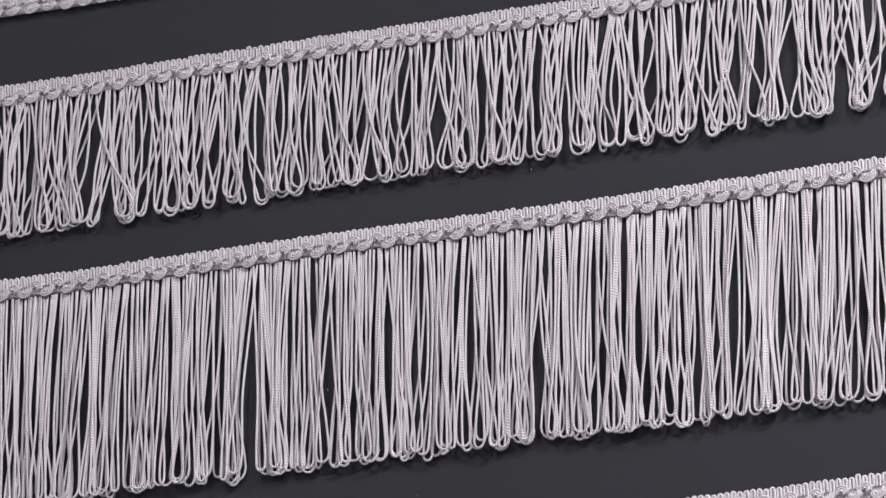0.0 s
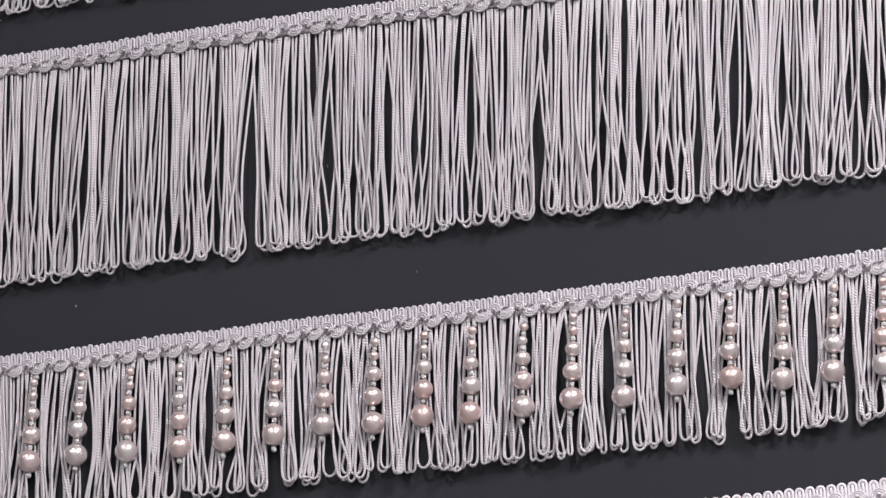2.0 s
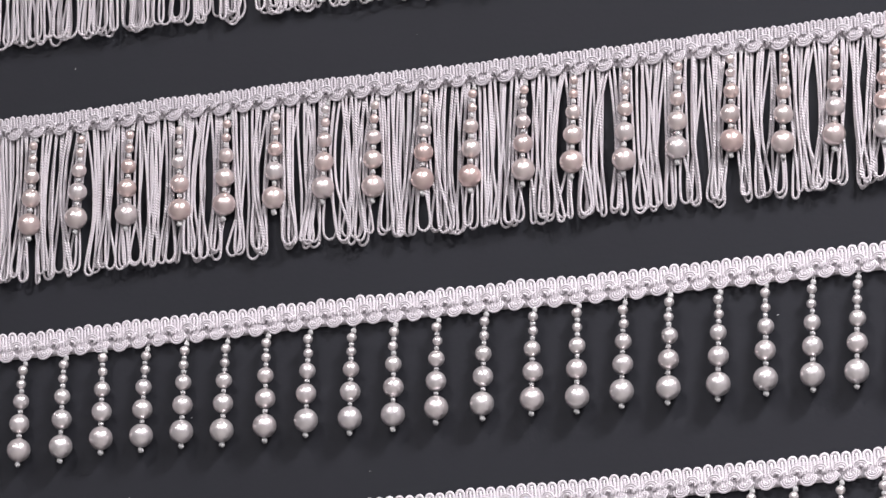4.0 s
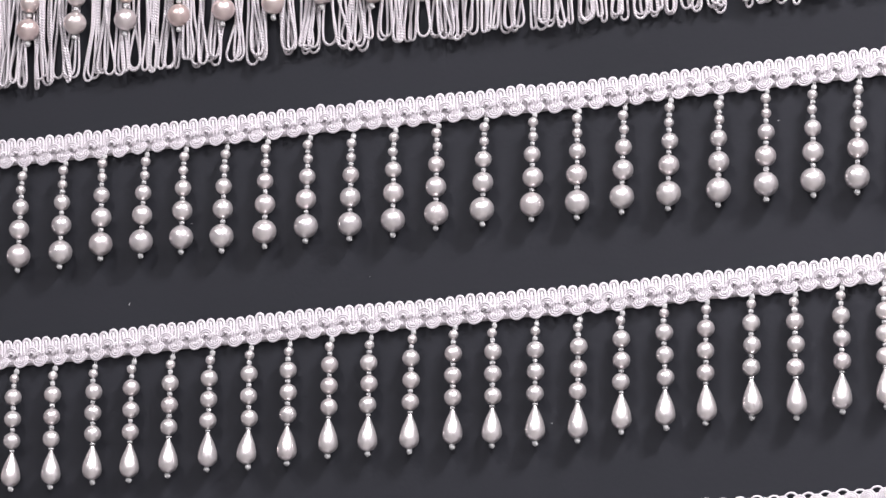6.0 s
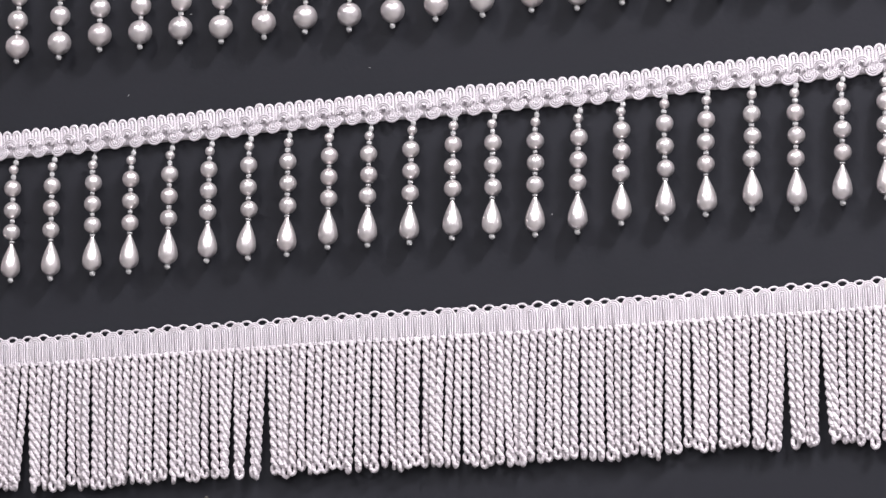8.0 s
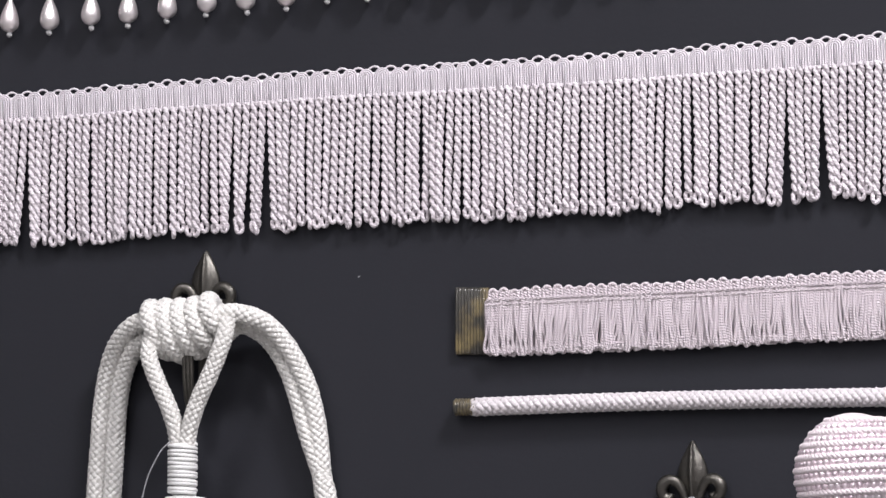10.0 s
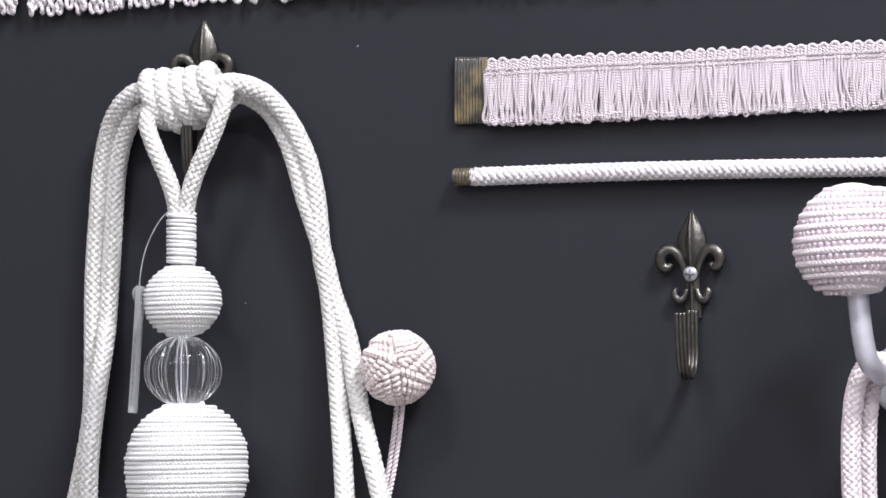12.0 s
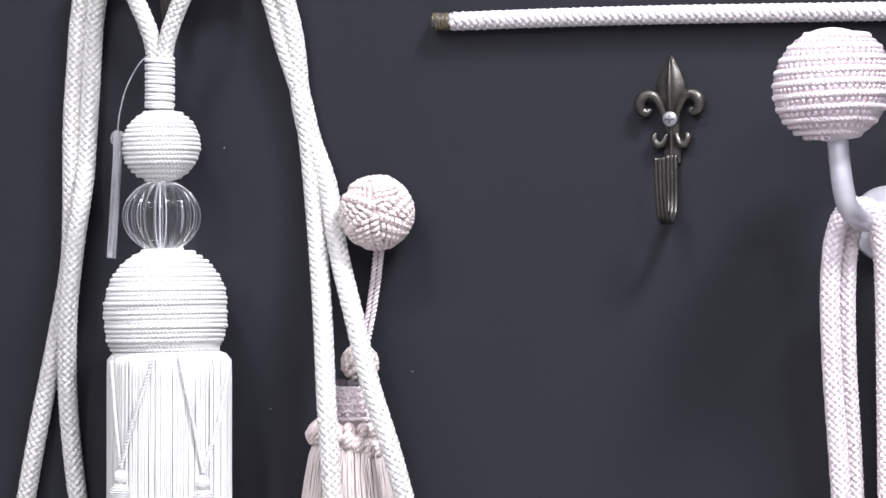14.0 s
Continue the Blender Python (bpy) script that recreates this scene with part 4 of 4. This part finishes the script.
# ---- key tassel in blush yarn ----
def lumps(soup, centre, r, count, length, lr, sectors=4, squash=1.0):
    """Short thick stitches all over a ball, laid in turning fans."""
    for i in range(count):
        y = 1 - 2 * (i + 0.5) / count
        ph = i * math.pi * (3 - math.sqrt(5))
        rad = math.sqrt(1 - y * y)
        d = np.array([rad * math.cos(ph), -y, rad * math.sin(ph)])
        fan = math.floor((math.atan2(d[2], d[0]) + math.pi) / (2 * math.pi) * sectors) * 2 * math.pi / sectors + 0.6
        lay = np.array([math.cos(fan), 0.0, math.sin(fan)])
        lay = lay - lay.dot(d) * d
        lay /= np.linalg.norm(lay) + 1e-9
        q = np.linspace(-1, 1, 6)
        p = np.asarray(centre) + np.array([1, 1, squash]) * (r * d + np.outer(q * length / 2, lay) - np.outer(q ** 2 * length * 0.16, d))
        soup.tube(p, lr * np.sqrt(1.08 - q ** 2) * rng.uniform(0.9, 1.1), 7)
    return soup


def pinwheel(soup, centre, r, face, fans=6, gap=0.0043):
    """Coiled cord laid in side-by-side rows, in fans that turn about the front of a ball."""
    face = face / np.linalg.norm(face)
    ex = np.cross(face, [0, 0, 1.0])
    ex /= np.linalg.norm(ex)
    ez = np.cross(ex, face)
    far = 2.2
    step, wedge = gap / r / far, 2 * math.pi / fans
    for k in range(fans):
        phi = k * wedge + 0.35
        d, n = np.array([math.cos(phi), math.sin(phi)]), np.array([-math.sin(phi), math.cos(phi)])
        for j in range(8):
            o = (j + 0.45) * step
            a0, a1 = o / math.tan(wedge), math.sqrt(max(0.0, 1 - o * o))
            if a1 - a0 < 0.08:
                continue
            run = int((a1 - a0) * far * r / 0.00022)
            ab = np.linspace(a0, a1, run)[:, None] * d + o * n
            rho = np.linalg.norm(ab, axis=1) * far
            th = np.arctan2(ab[:, 1], ab[:, 0])
            way = np.cos(rho)[:, None] * face + np.sin(rho)[:, None] * (np.cos(th)[:, None] * ex + np.sin(th)[:, None] * ez)
            twist(soup, np.asarray(centre) + r * (1 + rng.normal() * 0.02) * way, 0.00120, 0.0026 * rng.uniform(0.9, 1.1), 1, 7, rng.uniform(0, 6), 0.00125)
    return soup


key = thing("key_tassel", (-0.0242, -0.0000, 1.3976), "blush pink key tassel with a knotted ball and fringe skirt", "tassel")
kb_ = np.array((-0.0155, -0.0200, 1.4174))
s = Soup().ball(kb_, 0.0152, 24, 16)
part("knotted_ball", pinwheel(s, kb_, 0.0158, np.array([0.30, -0.95, 0.05])), BLUSH, key, "ball of coiled blush cord laid in turning fans")
for off in (-0.0014, 0.0014):
    line = spline([(-0.0164, -0.0140, 1.4003), (-0.0200, -0.0090, 1.3841), (-0.0226, -0.0090, 1.3679), (-0.0240, -0.0140, 1.3532)], 0.0006) + np.array([off, 0, 0])
    part("hanging_cord", twist(Soup(), line, 0.00074, 0.0046, 2, 6), PINKROPE, key)
tc = np.array((-0.0245, -0.0185, 1.3457))
part("top_knot", lumps(Soup().ball(tc, 0.0070, 14, 10), tc, 0.0080, 76, 0.0040, 0.0015, 3), BLUSH, key)
bc = np.array((-0.0276, -0.0185, 1.3358))
for i in range(9):
    a = 2 * math.pi * i / 9
    part("smoky_bead", Soup().ball(bc + np.array([0.0068 * math.cos(a), 0.0068 * math.sin(a), 0]), 0.0026, 12, 8), SMOKE, key)
body = np.array((-0.0266, -0.0190, 1.3258))
s = Soup().lathe(body, [(0.0080, 0.0088), (0.0094, 0.0070), (0.0105, -0.0100)], 24)
for i in range(5):
    z, rr = 0.0080 - 0.0036 * i, 0.0092 + 0.0005 * i
    a = np.linspace(0, 2 * np.pi, 90)
    twist(s, np.stack([body[0] + rr * np.cos(a), body[1] + rr * np.sin(a), body[2] + z + 0 * a], 1), 0.00068, 0.0046, 2, 5)
neckp = part("bound_neck", s, PINKROPE, key, "neck bound with rose cord and beads")
for i in range(4):
    z, rr = 0.0062 - 0.0036 * i, 0.0097 + 0.0005 * i
    for k in range(14):
        a = 2 * math.pi * (k + 0.5 * (i % 2)) / 14
        part("bead", pearl_mesh(0.0022, BEADPINK), None, neckp, at=body + np.array([rr * math.cos(a), rr * math.sin(a), z]))
rc = np.array((-0.0297, -0.0215, 1.3100))
for i in range(14):
    a = 2 * math.pi * i / 14 + rng.normal() * 0.05
    c = rc + np.array([0.0122 * math.cos(a) + 0.002, 0.0122 * math.sin(a), 0.0042])
    part("ruff_loop", lumps(Soup(), c, 0.0022, 12, 0.0048, 0.0013, 2, 1.2), BLUSH, key)
for i in range(20):
    a = 2 * math.pi * i / 20 + rng.normal() * 0.05
    c = rc + np.array([0.0165 * math.cos(a), 0.0165 * math.sin(a), 0.002 * math.sin(a * 3) + 0.0035 * -math.cos(a)])
    part("ruff_loop", lumps(Soup(), c, 0.0024, 12, 0.0052, 0.0013, 2, 1.3), BLUSH, key)
s = Soup().lathe(rc, [(0.0085, 0.0062), (0.0150, 0.0005), (0.0165, -0.008), (0.0205, -0.030), (0.0225, -0.070)], 32)
for i in range(210):
    a = 2 * np.pi * i / 210 + rng.normal() * 0.02
    rr = np.array([0.0140, 0.0172, 0.0190, 0.0215, 0.0232]) + rng.random() * 0.0012
    zz = np.array([0.001, -0.008, -0.018, -0.034, -0.070 - 0.004 * rng.random()])
    aa = a + np.concatenate([[0, 0], rng.normal(size=3) * 0.03])
    s.tube(np.stack([rc[0] + rr * np.cos(aa), rc[1] + rr * np.sin(aa), rc[2] + zz], 1), 0.00045, 4, caps=False)
tagged(part("skirt", s, BLUSHFLOSS, key, "skirt of blush and cream threads"), kind="stuff")

# ---- pink ball tieback hook, with a rope over its arm ----
knob = thing("tieback_hook", (0.2273, -0.0000, 1.4115), "satin steel tieback hook topped with a pink corded ball", "tieback hook")
dc = (0.2273, -0.0000, 1.4115)
part("wall_plate", Soup().lathe(dc, [(0.0176, 0.0002), (0.0178, 0.0024), (0.0170, 0.0040), (0.0150, 0.0048), (0.0004, 0.0050)], 40, "y"), STEEL, knob, "round satin steel wall plate")
arm = spline([(0.2282, -0.0040, 1.4115), (0.2267, -0.0180, 1.4117), (0.2249, -0.0340, 1.4126), (0.2227, -0.0480, 1.4146), (0.2205, -0.0570, 1.4196), (0.2187, -0.0595, 1.4295), (0.2175, -0.0600, 1.4397), (0.2165, -0.0600, 1.4511), (0.2155, -0.0600, 1.4613)], 0.0015)
part("arm", Soup().tube(arm, 0.0049, 18), STEEL, knob, "bent satin steel rod")
pc = np.array((0.2142, -0.0600, 1.4740))
s = Soup().ball(pc, 0.0258, 36, 24)
pb_ = part("ball", s, PINKROPE, knob, "ball wound with pink cord and beads")
TURNS = 9.6
q = np.linspace(-0.968, 0.965, 900)
a = np.pi * TURNS * (q + 1)
sunk = 0.0258 * (1 - 0.09 * np.clip((np.abs(q) - 0.90) / 0.065, 0, 1))
rad = sunk * np.sqrt(1 - q ** 2)
line = np.stack([pc[0] + rad * np.cos(a), pc[1] + rad * np.sin(a), pc[2] - sunk * q + 0.085 * rad * np.cos(a)], 1)
sl_ = arclen(line)
m = int(sl_[-1] / 0.0008)
line = np.stack([np.interp(np.linspace(0, sl_[-1], m), sl_, line[:, j]) for j in range(3)], 1)
part("wound_cord", twist(Soup(), line, 0.00100, 0.0062, 3, 6, off=0.00080), PINKROPE, pb_)
q2 = q + 1 / TURNS
ok = (q2 > -0.93) & (q2 < 0.93)
rad = 0.0254 * np.sqrt(np.clip(1 - q2 ** 2, 0, 1))
beads = np.stack([pc[0] + rad * np.cos(a), pc[1] + rad * np.sin(a), pc[2] - 0.0256 * q2 + 0.085 * rad * np.cos(a)], 1)[ok]
sl_ = arclen(beads)
m = int(sl_[-1] / 0.0032)
beads = np.stack([np.interp(np.linspace(0, sl_[-1], m), sl_, beads[:, j]) for j in range(3)], 1)
rest = Soup()
BEAD = Soup().ball((0, 0, 0), 0.00170, 10, 7).mesh("bead", BEADPINK)
for p in beads:
    if p[1] < pc[1] + 0.004:
        part("bead", BEAD, None, pb_, at=p)
    else:
        rest.ball(p, 0.00170, 8, 5)
tagged(part("bead_chain", rest, BEADPINK, pb_), kind="stuff")

loopback = thing("rope_tieback", (0.2237, -0.0360, 1.4177), "pinkish white plaited rope tieback draped over the steel hook", "rope tieback")
plaited("rope", [(0.2330, -0.0280, 1.2561), (0.2327, -0.0280, 1.2870), (0.2324, -0.0290, 1.3333), (0.2321, -0.0310, 1.3797), (0.2311, -0.0340, 1.4028), (0.2273, -0.0370, 1.4167), (0.2215, -0.0400, 1.4192), (0.2156, -0.0420, 1.4162), (0.2109, -0.0420, 1.4041), (0.2088, -0.0410, 1.3797), (0.2094, -0.0390, 1.3463), (0.2111, -0.0360, 1.3128), (0.2128, -0.0340, 1.2818), (0.2139, -0.0320, 1.2559)], loopback, PINKROPE, 0.0042, 7, 0.024, "plaited rope", 0.00135)
plaited("rope", [(0.2378, -0.0160, 1.2554), (0.2373, -0.0160, 1.2864), (0.2367, -0.0170, 1.3589), (0.2355, -0.0200, 1.3951), (0.2314, -0.0230, 1.4145), (0.2257, -0.0270, 1.4168), (0.2193, -0.0300, 1.4137), (0.2153, -0.0300, 1.4028), (0.2135, -0.0290, 1.3796), (0.2134, -0.0260, 1.3460), (0.2148, -0.0230, 1.3123), (0.2160, -0.0210, 1.2811), (0.2171, -0.0200, 1.2552)], loopback, PINKROPE, 0.0042, 7, 0.024, "plaited rope", 0.00135)

# flecks of lint caught on the paint
fl = Soup()
for i in range(30):
    c = np.array([rng.uniform(-0.26, 0.24), -0.0004, rng.uniform(1.30, 2.30)])
    a = rng.uniform(0, 6.28)
    ln = rng.uniform(0.0003, 0.0011)
    fl.tube(np.array([c, c + ln * np.array([math.cos(a), -0.1, math.sin(a)])]), rng.uniform(0.00012, 0.00022), 4)
tagged(new("lint", fl.mesh("lint", LINT)), "tiny pale flecks of lint on the charcoal paint", "lint", kind="stuff")
